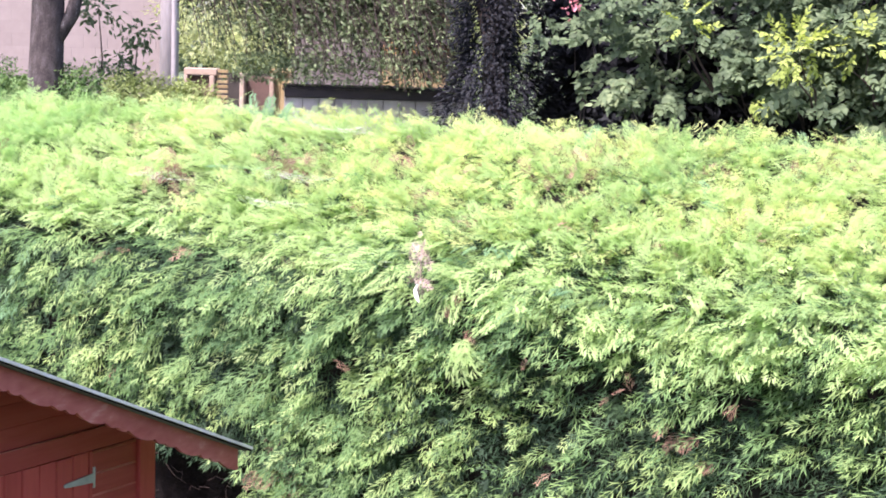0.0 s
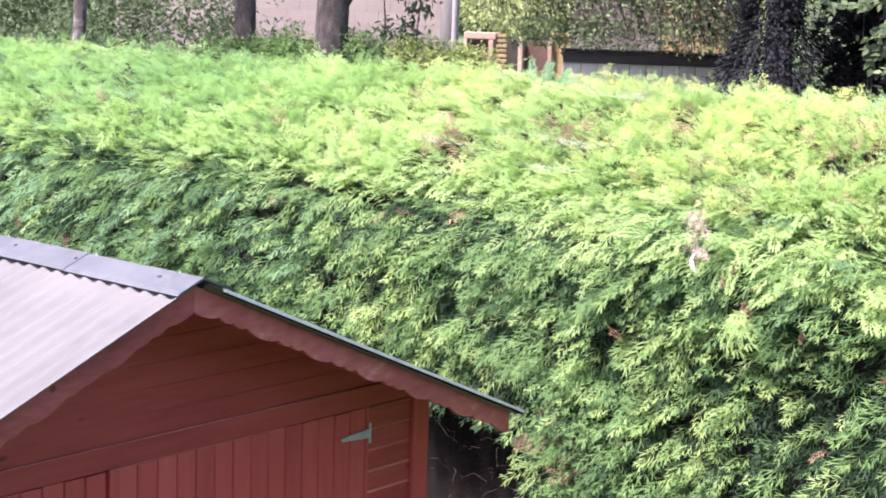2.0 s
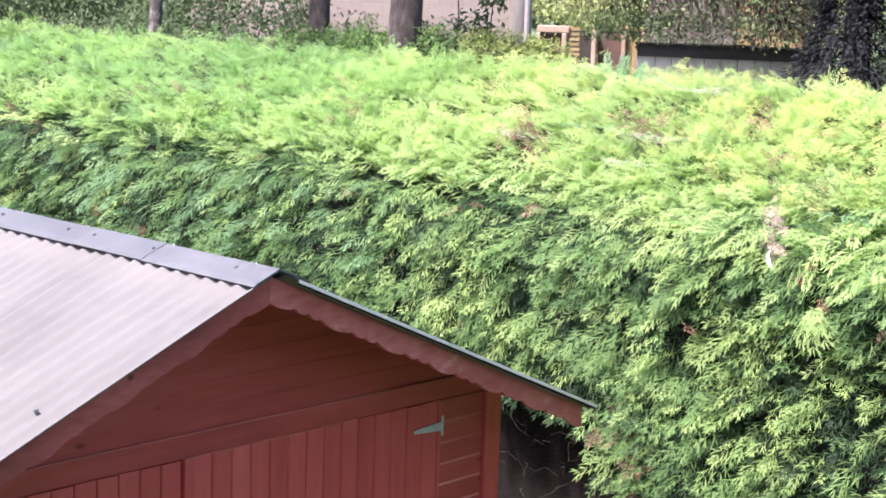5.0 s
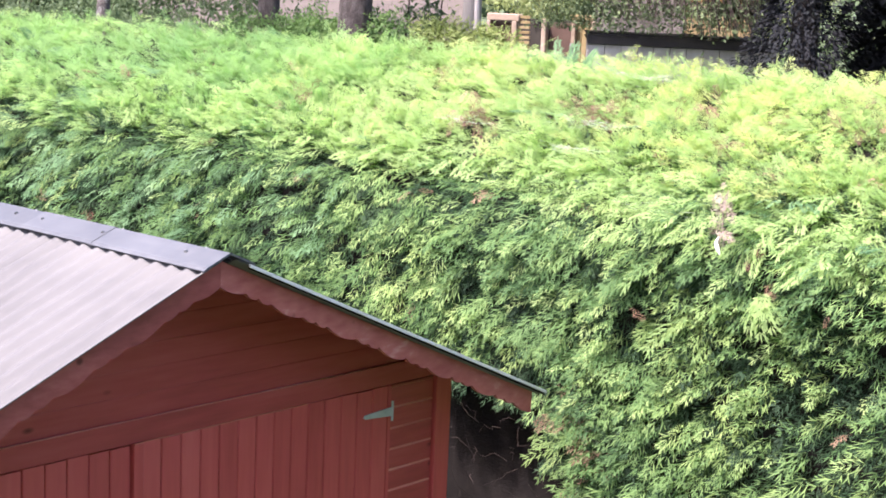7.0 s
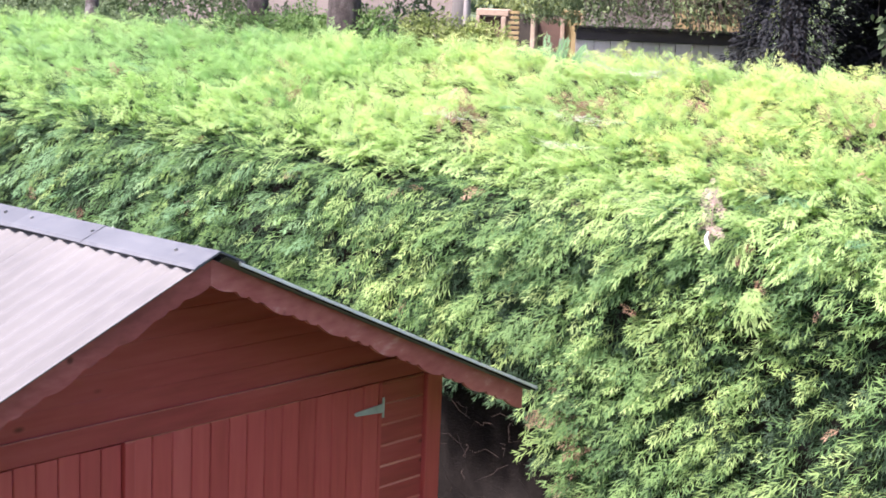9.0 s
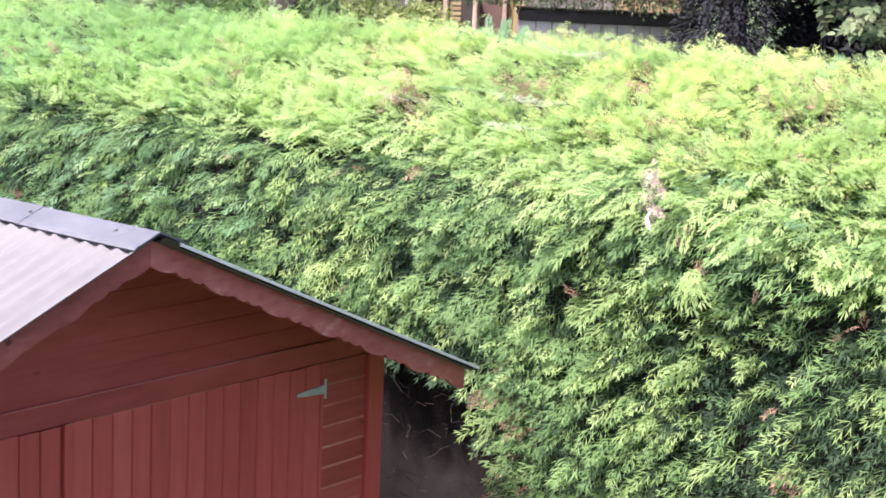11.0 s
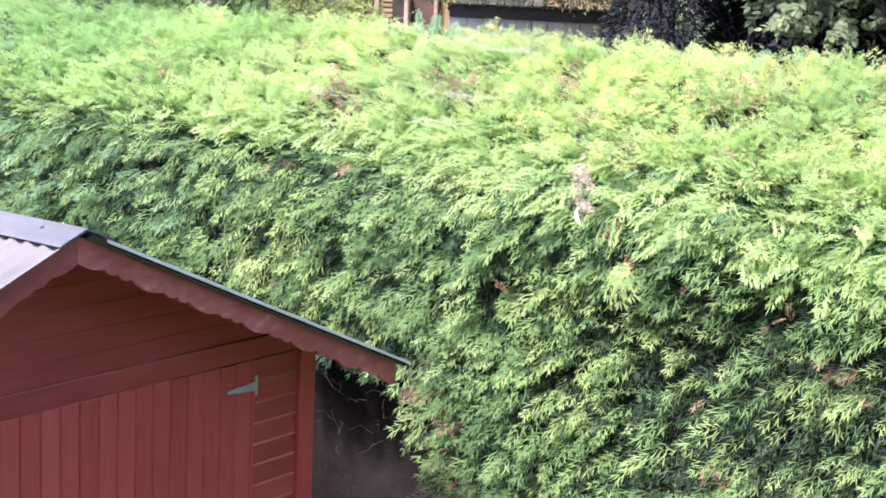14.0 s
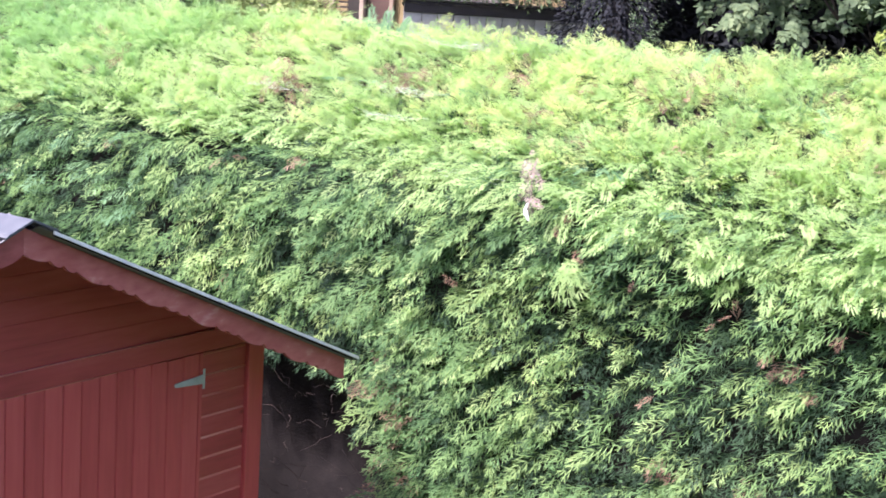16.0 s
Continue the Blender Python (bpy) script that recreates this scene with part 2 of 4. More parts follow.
PALE_GREY = surface("pale_grey_strip_and_pipe", [(0.3, (0.21, 0.185, 0.19)), (0.7, (0.28, 0.25, 0.255))], 10.0, 0.7, 0.2)
PINK = leafy("pink_blossom", [(0.0, (0.45, 0.10, 0.16)), (1.0, (0.62, 0.28, 0.30))], 6.0, 0.3)


# ---- building helpers ----
def group_of(name, label, category, at=(0, 0, 0), group="", kind=""):
    e = new(name)
    e.location = at
    e.empty_display_size = 0.1
    return tagged(e, label, category, group, kind)


def attach(ob, parent):
    ob.parent = parent
    if parent is not None:
        ob.matrix_parent_inverse = Matrix.Translation(parent.location).inverted() if parent.type == "EMPTY" and parent.parent is None else Matrix()
    return ob


def part(name, bm, material, parent=None, label="", smooth=False):
    me = bpy.data.meshes.new(name)
    bmesh.ops.recalc_face_normals(bm, faces=bm.faces)
    bm.to_mesh(me)
    bm.free()
    me.materials.append(material)
    if smooth:
        me.polygons.foreach_set("use_smooth", [True] * len(me.polygons))
    ob = tagged(new(name, me), label)
    return attach(ob, parent) if parent else ob


def array_mesh(name, V, F, material, smooth=False):
    """A mesh from arrays of corners and of faces that all have as many corners."""
    V, F = np.asarray(V, np.float32).reshape(-1, 3), np.asarray(F, np.int32)
    me = bpy.data.meshes.new(name)
    me.vertices.add(len(V))
    me.vertices.foreach_set("co", V.ravel())
    me.loops.add(F.size)
    me.loops.foreach_set("vertex_index", F.ravel())
    me.polygons.add(len(F))
    me.polygons.foreach_set("loop_start", np.arange(0, F.size, F.shape[1], dtype=np.int32))
    me.update(calc_edges=True)
    me.materials.append(material)
    if smooth:
        me.polygons.foreach_set("use_smooth", np.ones(len(F), bool))
    return me


def array_part(name, V, F, material, parent=None, label="", kind="", smooth=False):
    ob = tagged(new(name, array_mesh(name, V, F, material, smooth)), label, kind=kind)
    return attach(ob, parent) if parent else ob


def box(bm, x0, y0, z0, x1, y1, z1, bevel=0.0):
    v = [bm.verts.new((x, y, z)) for x in (x0, x1) for y in (y0, y1) for z in (z0, z1)]
    fs = [bm.faces.new([v[i] for i in q]) for q in ((0, 1, 3, 2), (4, 6, 7, 5), (0, 4, 5, 1), (2, 3, 7, 6), (0, 2, 6, 4), (1, 5, 7, 3))]
    if bevel:
        bmesh.ops.bevel(bm, geom=list({e for f in fs for e in f.edges}), offset=bevel, segments=1, affect="EDGES", profile=0.5)
    return bm


def boxed(*a, bevel=0.0):
    return box(bmesh.new(), *a, bevel=bevel)


def prism(profile, axis, a, b):
    """A closed outline of (u, v) drawn out along an axis from a to b: 'x' takes (y, z), 'y' takes (x, z)."""
    bm = bmesh.new()
    put = (lambda u, v, w: (w, u, v)) if axis == "x" else (lambda u, v, w: (u, w, v))
    r0 = [bm.verts.new(put(u, v, a)) for u, v in profile]
    r1 = [bm.verts.new(put(u, v, b)) for u, v in profile]
    k = len(profile)
    bm.faces.new(r0)
    bm.faces.new(r1[::-1])
    for i in range(k):
        bm.faces.new((r0[i], r0[(i + 1) % k], r1[(i + 1) % k], r1[i]))
    return bm


def tube(points, radii, sides=8, bm=None, closed=True):
    """A tapered, bent tube through the points."""
    bm = bm or bmesh.new()
    pts = [Vector(p) for p in points]
    rings = []
    for i, p in enumerate(pts):
        d = (pts[min(i + 1, len(pts) - 1)] - pts[max(i - 1, 0)]).normalized()
        u = d.orthogonal().normalized() if not rings else (u - d * u.dot(d)).normalized()
        w = d.cross(u)
        rings.append([bm.verts.new(p + radii[i] * (math.cos(a) * u + math.sin(a) * w)) for a in (2 * math.pi * k / sides for k in range(sides))])
    for r0, r1 in zip(rings, rings[1:]):
        for k in range(sides):
            bm.faces.new((r0[k], r0[(k + 1) % sides], r1[(k + 1) % sides], r1[k]))
    if closed:
        bm.faces.new(rings[0][::-1])
        bm.faces.new(rings[-1])
    return bm


def unit(a):
    return a / np.maximum(np.linalg.norm(a, axis=-1, keepdims=True), 1e-9)


def lattice(u, v, seed=0):
    """Smooth random values from -1 to 1 over a plane."""
    g = np.random.default_rng(100 + seed).uniform(-1, 1, (64, 64))
    u, v = np.asarray(u, float), np.asarray(v, float)
    i, j = np.floor(u).astype(int), np.floor(v).astype(int)
    a, b = u - i, v - j
    a, b = a * a * (3 - 2 * a), b * b * (3 - 2 * b)
    q = lambda k, m: g[k % 64, m % 64]
    return (q(i, j) * (1 - a) + q(i + 1, j) * a) * (1 - b) + (q(i, j + 1) * (1 - a) + q(i + 1, j + 1) * a) * b


def frames_of(d, up):
    """Turns whose x runs along d and whose z leans to up."""
    x = unit(d)
    z = unit(up - x * np.sum(up * x, -1, keepdims=True))
    return np.stack([x, np.cross(z, x), z], -1)


def strew(template, places, turns, sizes):
    """Copies of one template (corners, faces) at many places, as one pair of arrays."""
    tv, tf = template
    V = np.einsum("nij,vj->nvi", turns, tv) * sizes[:, None, None] + places[:, None, :]
    F = tf[None] + (np.arange(len(places)) * len(tv))[:, None, None]
    return V.reshape(-1, 3), F.reshape(-1, tf.shape[1])


def joined(pairs):
    V, F, k = [], [], 0
    for v, f in pairs:
        V.append(v)
        F.append(f + k)
        k += len(v)
    return np.concatenate(V), np.concatenate(F)


def cypress(seed, pairs=4, angle=(24, 44), length=0.42, wide=0.034, droop=0.3, subs=1, curl=0.12):
    """A flat cypress spray one unit long, in one piece: a bent stem, curved side shoots swept forward, smaller shoots on those."""
    r = np.random.default_rng(seed)
    sway = r.uniform(-0.18, 0.18)
    bend = lambda p: np.array([p[0], p[1] + sway * p[0] ** 2, p[2] - droop * p[0] ** 2 - 0.5 * droop * p[1] ** 2])
    V, F = [], []

    def shoot(base, a, e, w, bow):
        """A slip from corner number base, at a, to e; gives the numbers of its two shoulders."""
        d = e - a
        side = unit(np.cross(d, (0, 0, 1.0)))
        m = a + 0.45 * d + bow
        k = len(V)
        V.extend([bend(m + side * w), bend(e), bend(m - side * w)])
        F.append((base, k, k + 1, k + 2))
        return k, k + 1, m

    nodes = [0.0] + [0.12 + 0.66 * (k + r.uniform(-0.2, 0.2)) / max(pairs - 1, 1) for k in range(pairs)] + [1.0]
    V.append(bend(np.zeros(3)))
    at = 0
    for k, (s0, s1) in enumerate(zip(nodes, nodes[1:])):
        p = np.array((s0, 0, 0))
        if k:
            for side in (-1, 1):
                an = radians(r.uniform(*angle))
                ln = length * (1.08 - 0.72 * s0) * r.uniform(0.75, 1.25)
                lift = r.uniform(-0.16, 0.12)
                e = p + ln * np.array((math.cos(an), side * math.sin(an), lift - curl))
                bow = ln * 0.10 * np.array((-math.sin(an), side * math.cos(an), 0.5))
                w = wide * r.uniform(0.8, 1.15)
                a, b, m = shoot(at, p, e, w, bow)
                for q in range(subs):
                    an2 = an + radians(30) * (1 if q % 2 == 0 else -0.9)
                    c = m if q < 2 else m + 0.3 * (e - m)
                    e2 = c + ln * r.uniform(0.34, 0.52) * np.array((math.cos(an2), side * math.sin(an2), lift - curl))
                    shoot(a if (q % 2 == 0) == (side < 0) else a + 2, c, e2, w * 0.8, 0)
        at = shoot(at, p, np.array((s1, 0, 0)), wide * (0.9 if k == pairs else 0.42), 0)[1]
    return np.array(V), np.array(F)


def leaf_shape(width=0.26, fold=0.06, curl=0.12):
    """A pointed oval leaf one unit long, folded along its rib: eight triangles as quads."""
    xs, ws = (0.0, 0.28, 0.62, 1.0), (0.02, 1.0, 0.85, 0.02)
    V = []
    for x, w in zip(xs, ws):
        z = -curl * x * x
        V += [(x, w * width, z + fold * w), (x, 0, z), (x, -w * width, z + fold * w)]
    F = []
    for k in range(3):
        a = 3 * k
        F += [(a, a + 1, a + 4, a + 3), (a + 1, a + 2, a + 5, a + 4)]
    return np.array(V), np.array(F)


# ---- ground ----
def ground_height(x, y):
    s = np.clip((np.asarray(x, float) - 4.6) / 2.2, 0, 1)
    return 1.2 * s * s * (3 - 2 * s)


def build_ground():
    xs = np.concatenate([[-600, -200, -60, -20, -8], np.arange(-4, 10, 0.4), [12, 16, 24, 40, 90, 250, 700]])
    ys = np.concatenate([[-600, -200, -60, -20, -10], np.arange(-8, 16, 0.8), [20, 30, 60, 200, 700]])
    X, Y = np.meshgrid(xs, ys, indexing="ij")
    Z = ground_height(X, Y) + 0.04 * lattice(X * 0.7, Y * 0.7, 3) * (np.abs(X) < 30)
    n = len(ys)
    i, j = np.meshgrid(np.arange(len(xs) - 1), np.arange(n - 1), indexing="ij")
    a = (i * n + j).ravel()
    ob = array_part("ground", np.stack([X, Y, Z], -1), np.stack([a, a + n, a + n + 1, a + 1], -1), GRASS, smooth=True)
    tagged(ob, "rough green garden grass rising gently behind the hedge", "ground", kind="structure")


build_ground()


def build_unseen_house_wall():
    """An unseen plain house wall behind the camera, added to close the garden and block low sky light."""
    bm = boxed(-26.0, -0.3, -0.1, 17.5, 0.0, 4.4)
    bmesh.ops.transform(bm, matrix=Matrix.Translation((-4.35, -5.05, 0)) @ Matrix.Rotation(radians(131), 4, "Z"), verts=bm.verts)
    tagged(part("wall_house", bm, RENDER), "unseen plain house wall, added to block low sky light", "wall", kind="structure")


build_unseen_house_wall()

# ---- hedge ----
# outline across the hedge: foot of the face, shoulder, sloping top, rounded back
OUTLINE = np.array([(2.56, 0.0), (2.50, 0.9), (2.50, 1.7), (2.47, 2.15), (2.50, 2.40), (2.60, 2.56), (2.80, 2.70), (3.20, 2.86), (3.70, 3.03), (3.98, 3.10), (4.12, 3.05), (4.22, 2.85), (4.26, 2.4), (4.28, 0.9)])
_seg = np.linalg.norm(np.diff(OUTLINE, axis=0), axis=1)
ARC = np.concatenate([[0], np.cumsum(_seg)])
H0, H1 = -7.0, 15.0


def hedge_point(s, y, inset=0.0):
    """Place and outward normal on the hedge's skin, at arc length s from the foot of its face."""
    s, y = np.asarray(s, float), np.asarray(y, float)
    x, z = np.interp(s, ARC, OUTLINE[:, 0]), np.interp(s, ARC, OUTLINE[:, 1])
    e = 0.06
    tx = np.interp(s + e, ARC, OUTLINE[:, 0]) - np.interp(s - e, ARC, OUTLINE[:, 0])
    tz = np.interp(s + e, ARC, OUTLINE[:, 1]) - np.interp(s - e, ARC, OUTLINE[:, 1])
    nrm = unit(np.stack([-tz, 0 * s, tx], -1))
    top = np.clip((z - 2.3) / 0.4, 0, 1)
    bump = (0.022 * lattice(s * 1.7 + 5, y * 1.7, 1) + 0.022 * lattice(s * 4.1, y * 4.1 + 9, 2) + 0.025 * lattice(s * 8.3, y * 8.3, 4)) + 0.06 * lattice(s * 2.6, y * 2.9 + 3, 5) * np.exp(-((s - 2.3) / 0.3) ** 2)
    # the shoulder hangs out further along the near stretch
    hang = 0.08 * np.exp(-((s - 2.35) / 0.24) ** 2) * np.clip((0.9 - y) / 1.6, 0, 1)
    p = np.stack([x, y, z], -1) + nrm * (bump + hang - inset)[..., None]
    return p, nrm


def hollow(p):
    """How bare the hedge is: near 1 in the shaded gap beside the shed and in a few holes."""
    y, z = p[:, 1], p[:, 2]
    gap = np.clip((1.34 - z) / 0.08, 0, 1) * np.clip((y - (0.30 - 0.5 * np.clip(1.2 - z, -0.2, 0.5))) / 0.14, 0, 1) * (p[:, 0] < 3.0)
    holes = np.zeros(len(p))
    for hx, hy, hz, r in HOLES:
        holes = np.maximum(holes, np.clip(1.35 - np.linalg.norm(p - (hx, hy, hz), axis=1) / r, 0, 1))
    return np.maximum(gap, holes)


HOLES = [(2.79, 1.12, 2.76, 0.21), (2.97, 0.41, 2.82, 0.18), (3.21, -0.05, 2.90, 0.13), (3.29, -1.14, 2.93, 0.13), (3.09, -1.06, 2.86, 0.12),
         (2.80, -0.47, 2.75, 0.06), (2.90, 2.60, 2.78, 0.10), (2.40, -0.92, 2.32, 0.085), (2.42, -1.02, 2.22, 0.085), (2.46, 1.25, 2.38, 0.05),
         (2.44, 0.05, 2.40, 0.05), (2.48, 4.25, 1.88, 0.14), (2.48, 4.75, 1.90, 0.12), (3.61, -2.28, 3.01, 0.07), (2.42, -1.35, 2.12, 0.09),
         (2.45, -1.75, 2.02, 0.09), (2.45, -2.3, 2.05, 0.08), (2.48, 2.2, 2.35, 0.05), (2.46, -0.3, 1.95, 0.07), (3.45, 1.9, 2.95, 0.06)]

hedge = group_of("hedge", "tall clipped cypress hedge, sunlit yellow-green top and shaded face", "hedge", (3.3, 2, 0))


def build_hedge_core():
    # Dark sheet behind the fronds; it stands for the shade in their gaps.
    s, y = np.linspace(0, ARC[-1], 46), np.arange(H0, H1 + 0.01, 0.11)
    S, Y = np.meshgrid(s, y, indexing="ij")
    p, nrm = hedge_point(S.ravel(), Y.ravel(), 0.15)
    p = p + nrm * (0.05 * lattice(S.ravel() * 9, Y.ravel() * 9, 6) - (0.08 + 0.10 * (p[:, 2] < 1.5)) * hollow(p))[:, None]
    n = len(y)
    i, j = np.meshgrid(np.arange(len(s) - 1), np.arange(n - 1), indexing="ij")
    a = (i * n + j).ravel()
    array_part("inner_growth", p, np.stack([a, a + n, a + n + 1, a + 1], -1), CORE, hedge, "near-black sheet standing for the shade inside the hedge")


build_hedge_core()
LONG = [cypress(k, 9, (18, 36), 0.36, 0.0125, (0.05, 0.18, 0.30)[k % 3], 2) for k in range(6)]
TUFTS = [cypress(20 + k, 5, (12, 32), 0.52, 0.0190, (0.08, 0.20, 0.34)[k % 3], 1, 0.07) for k in range(8)]
SMALL = [cypress(30 + k, 3, (12, 32), 0.62, 0.0235, (0.08, 0.20, 0.32)[k % 3], 1, 0.07) for k in range(6)]
INNER = [cypress(70 + k, 4, (16, 44), 0.52, 0.020, (0.10, 0.25, 0.4)[k % 3], 1, 0.10) for k in range(6)]
FINE = [cypress(60 + k, 6, (14, 36), 0.44, 0.0135, (0.0, 0.12, 0.22)[k % 3], 1, 0.05) for k in range(6)]


def frond_turns(p, nrm, n, wild=0.45):
    """Which way the fronds point: out and down on the face, over the edge at the shoulder, low and ragged on the top."""
    sweep, fall = lattice(p[:, 1] * 2.1 + 4, p[:, 2] * 2.6, 40)[:, None], lattice(p[:, 1] * 2.4, p[:, 2] * 2.2 + 7, 41)[:, None]
    near = np.clip((0.2 - p[:, 1:2]) / 1.6, 0, 1)          # along the near stretch the fronds lie flatter
    face = np.concatenate([-0.85 + 0 * sweep, 0.24 + 0.22 * sweep, -0.32 + 0.20 * near + 0.20 * fall], 1) + n * (0.12, 0.20, 0.17)
    top = np.concatenate([-0.50 + 0 * sweep, 0.08 + 0.3 * sweep, 0.42 + 0.15 * fall], 1) + n * (0.55, 0.6, 0.25)
    back = nrm * 0.3 + n * (0.5, 0.7, 0.3) + (0, 0, 0.10)
    w = np.clip((nrm[:, 2:3] - 0.15) / 0.6, 0, 1)
    d = face * (1 - w) + top * w
    d = np.where(p[:, :1] > 3.95, back, d)
    hint = nrm * 0.6 + np.array((-0.25, -0.1, 0.8)) + wild * rng.normal(0, 1, d.shape)
    return frames_of(d, hint)


def strew_sprays(count, s0, s1, y0, y1, sizes, templates, keep_hollow=0.0, wild=0.3, lift=0.0, dens=None, clump=4):
    """Sprays over a stretch of the hedge, a few to a shoot: those of one shoot point much the same way."""
    k = count // clump
    s, y = np.repeat(rng.uniform(s0, s1, k), clump), np.repeat(rng.uniform(y0, y1, k), clump)
    s, y = np.clip(s + rng.normal(0, 0.035, len(s)), 0, ARC[-1]), y + rng.normal(0, 0.045, len(s))
    p, nrm = hedge_point(s, y)
    n = np.repeat(rng.normal(0, 0.6, (k, 3)), clump, 0) + rng.normal(0, 0.35, (len(p), 3))
    deep = np.repeat(rng.uniform(-0.11, 0.02, k), clump) + rng.uniform(-0.03, 0.02, len(p))
    ok = rng.random(len(p)) > hollow(p) * (1 - keep_hollow)
    if dens is not None:
        ok &= np.repeat(rng.random(k), clump) < dens(p)
    p, nrm, n, deep = p[ok], nrm[ok], n[ok], deep[ok]
    size = rng.uniform(*sizes, len(p))
    t = frond_turns(p, nrm, n, wild)
    p = p + nrm * (deep + lift)[:, None] - t[:, :, 0] * (size * 0.35)[:, None]
    pick = rng.integers(0, len(templates), len(p))
    return [strew(templates[q], p[pick == q], t[pick == q], size[pick == q]) for q in range(len(templates))]


def build_hedge_foliage():
    # Pale colour begins at the sunlit shoulder line, which this height follows.
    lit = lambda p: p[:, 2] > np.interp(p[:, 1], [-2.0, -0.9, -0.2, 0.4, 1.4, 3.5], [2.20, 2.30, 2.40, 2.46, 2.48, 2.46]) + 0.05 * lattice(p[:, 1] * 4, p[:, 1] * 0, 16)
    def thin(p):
        """Fewer bright tips along the far stretch and low on the near stretch; none behind the shed, where dark fronds
        stand for its shade.
        """
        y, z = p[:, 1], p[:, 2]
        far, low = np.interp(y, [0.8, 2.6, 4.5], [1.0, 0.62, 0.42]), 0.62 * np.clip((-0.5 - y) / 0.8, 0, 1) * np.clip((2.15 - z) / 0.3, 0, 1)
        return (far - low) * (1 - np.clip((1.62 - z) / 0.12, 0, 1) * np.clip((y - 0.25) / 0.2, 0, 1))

    # Older growth, darkened further in colour for the shade between the tips.
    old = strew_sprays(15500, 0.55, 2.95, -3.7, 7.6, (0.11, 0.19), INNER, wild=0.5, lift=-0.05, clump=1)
    array_part("old_fronds", *joined(old), FROND_OLD_SHADE, hedge, "dark older growth under the clipped tips", "stuff")
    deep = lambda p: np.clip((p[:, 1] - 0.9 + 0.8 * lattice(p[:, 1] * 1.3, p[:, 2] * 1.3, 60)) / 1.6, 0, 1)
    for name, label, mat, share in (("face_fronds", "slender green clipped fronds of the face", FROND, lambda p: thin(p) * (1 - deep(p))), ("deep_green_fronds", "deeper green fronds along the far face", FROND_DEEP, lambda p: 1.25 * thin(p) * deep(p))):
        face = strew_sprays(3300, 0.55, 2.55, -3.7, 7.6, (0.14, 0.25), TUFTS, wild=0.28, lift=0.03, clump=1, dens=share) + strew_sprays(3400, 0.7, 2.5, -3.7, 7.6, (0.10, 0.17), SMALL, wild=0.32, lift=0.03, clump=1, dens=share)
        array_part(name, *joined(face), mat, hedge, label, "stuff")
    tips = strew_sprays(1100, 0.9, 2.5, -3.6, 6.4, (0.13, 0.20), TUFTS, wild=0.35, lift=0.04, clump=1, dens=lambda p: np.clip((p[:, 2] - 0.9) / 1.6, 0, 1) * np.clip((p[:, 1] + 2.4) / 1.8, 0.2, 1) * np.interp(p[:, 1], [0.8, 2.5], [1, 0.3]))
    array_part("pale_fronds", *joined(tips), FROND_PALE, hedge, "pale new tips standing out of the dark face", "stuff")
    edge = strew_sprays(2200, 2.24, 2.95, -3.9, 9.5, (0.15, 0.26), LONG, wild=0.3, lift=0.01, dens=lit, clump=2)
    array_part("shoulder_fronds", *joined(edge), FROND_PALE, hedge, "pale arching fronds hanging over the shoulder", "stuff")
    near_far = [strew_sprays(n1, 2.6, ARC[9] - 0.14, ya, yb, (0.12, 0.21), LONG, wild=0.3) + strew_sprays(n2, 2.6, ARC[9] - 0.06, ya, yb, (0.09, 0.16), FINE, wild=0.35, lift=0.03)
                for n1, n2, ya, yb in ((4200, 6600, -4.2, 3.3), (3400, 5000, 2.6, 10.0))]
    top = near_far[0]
    # Far top coloured darker green: the trees' shade is put into it.
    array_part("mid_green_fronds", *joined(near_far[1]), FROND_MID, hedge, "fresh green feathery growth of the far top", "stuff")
    # Yellow thickens towards the near end: a sunlit patch put into the colour.
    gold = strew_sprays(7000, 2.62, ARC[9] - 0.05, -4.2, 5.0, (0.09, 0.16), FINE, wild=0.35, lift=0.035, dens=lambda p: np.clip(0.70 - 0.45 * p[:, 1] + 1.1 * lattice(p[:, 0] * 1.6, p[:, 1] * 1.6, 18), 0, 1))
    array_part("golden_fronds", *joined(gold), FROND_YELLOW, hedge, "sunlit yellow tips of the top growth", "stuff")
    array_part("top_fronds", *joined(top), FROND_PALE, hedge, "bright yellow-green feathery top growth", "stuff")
    blue = strew_sprays(1500, 2.2, ARC[9], -4.2, 11.0, (0.10, 0.20), LONG, wild=0.4, lift=0.02, dens=lambda p: np.clip(lattice(p[:, 0] * 2.2, p[:, 1] * 2.2, 8) * 2.5, 0, 1))
    blue += strew_sprays(800, 0.9, 2.45, 1.4, 7.6, (0.15, 0.24), TUFTS, wild=0.35, lift=0.015, clump=2, dens=lambda p: np.clip((p[:, 1] - 1.2) / 2.0, 0, 1))
    array_part("blue_green_fronds", *joined(blue), FROND_BLUE, hedge, "blue-green soft fronds among the paler ones", "stuff")
    rear = strew_sprays(4600, ARC[8] + 0.12, ARC[-1] - 1.9, -4.5, 12.0, (0.05, 0.095), SMALL, wild=0.5)
    array_part("back_fronds", *joined(rear), FROND_PALE, hedge, "upright green tips along the far edge", "stuff")
    rest = strew_sprays(900, 0.0, 0.6, -6.9, 14.9, (0.25, 0.4), TUFTS) + strew_sprays(2200, 0.3, ARC[9], -6.9, -3.8, (0.22, 0.36), TUFTS) + strew_sprays(2600, 0.3, ARC[9], 7.5, 14.9, (0.25, 0.4), TUFTS)
    array_part("outer_fronds", *joined(rest), FROND, hedge, "green fronds along the rest of the hedge", "stuff")
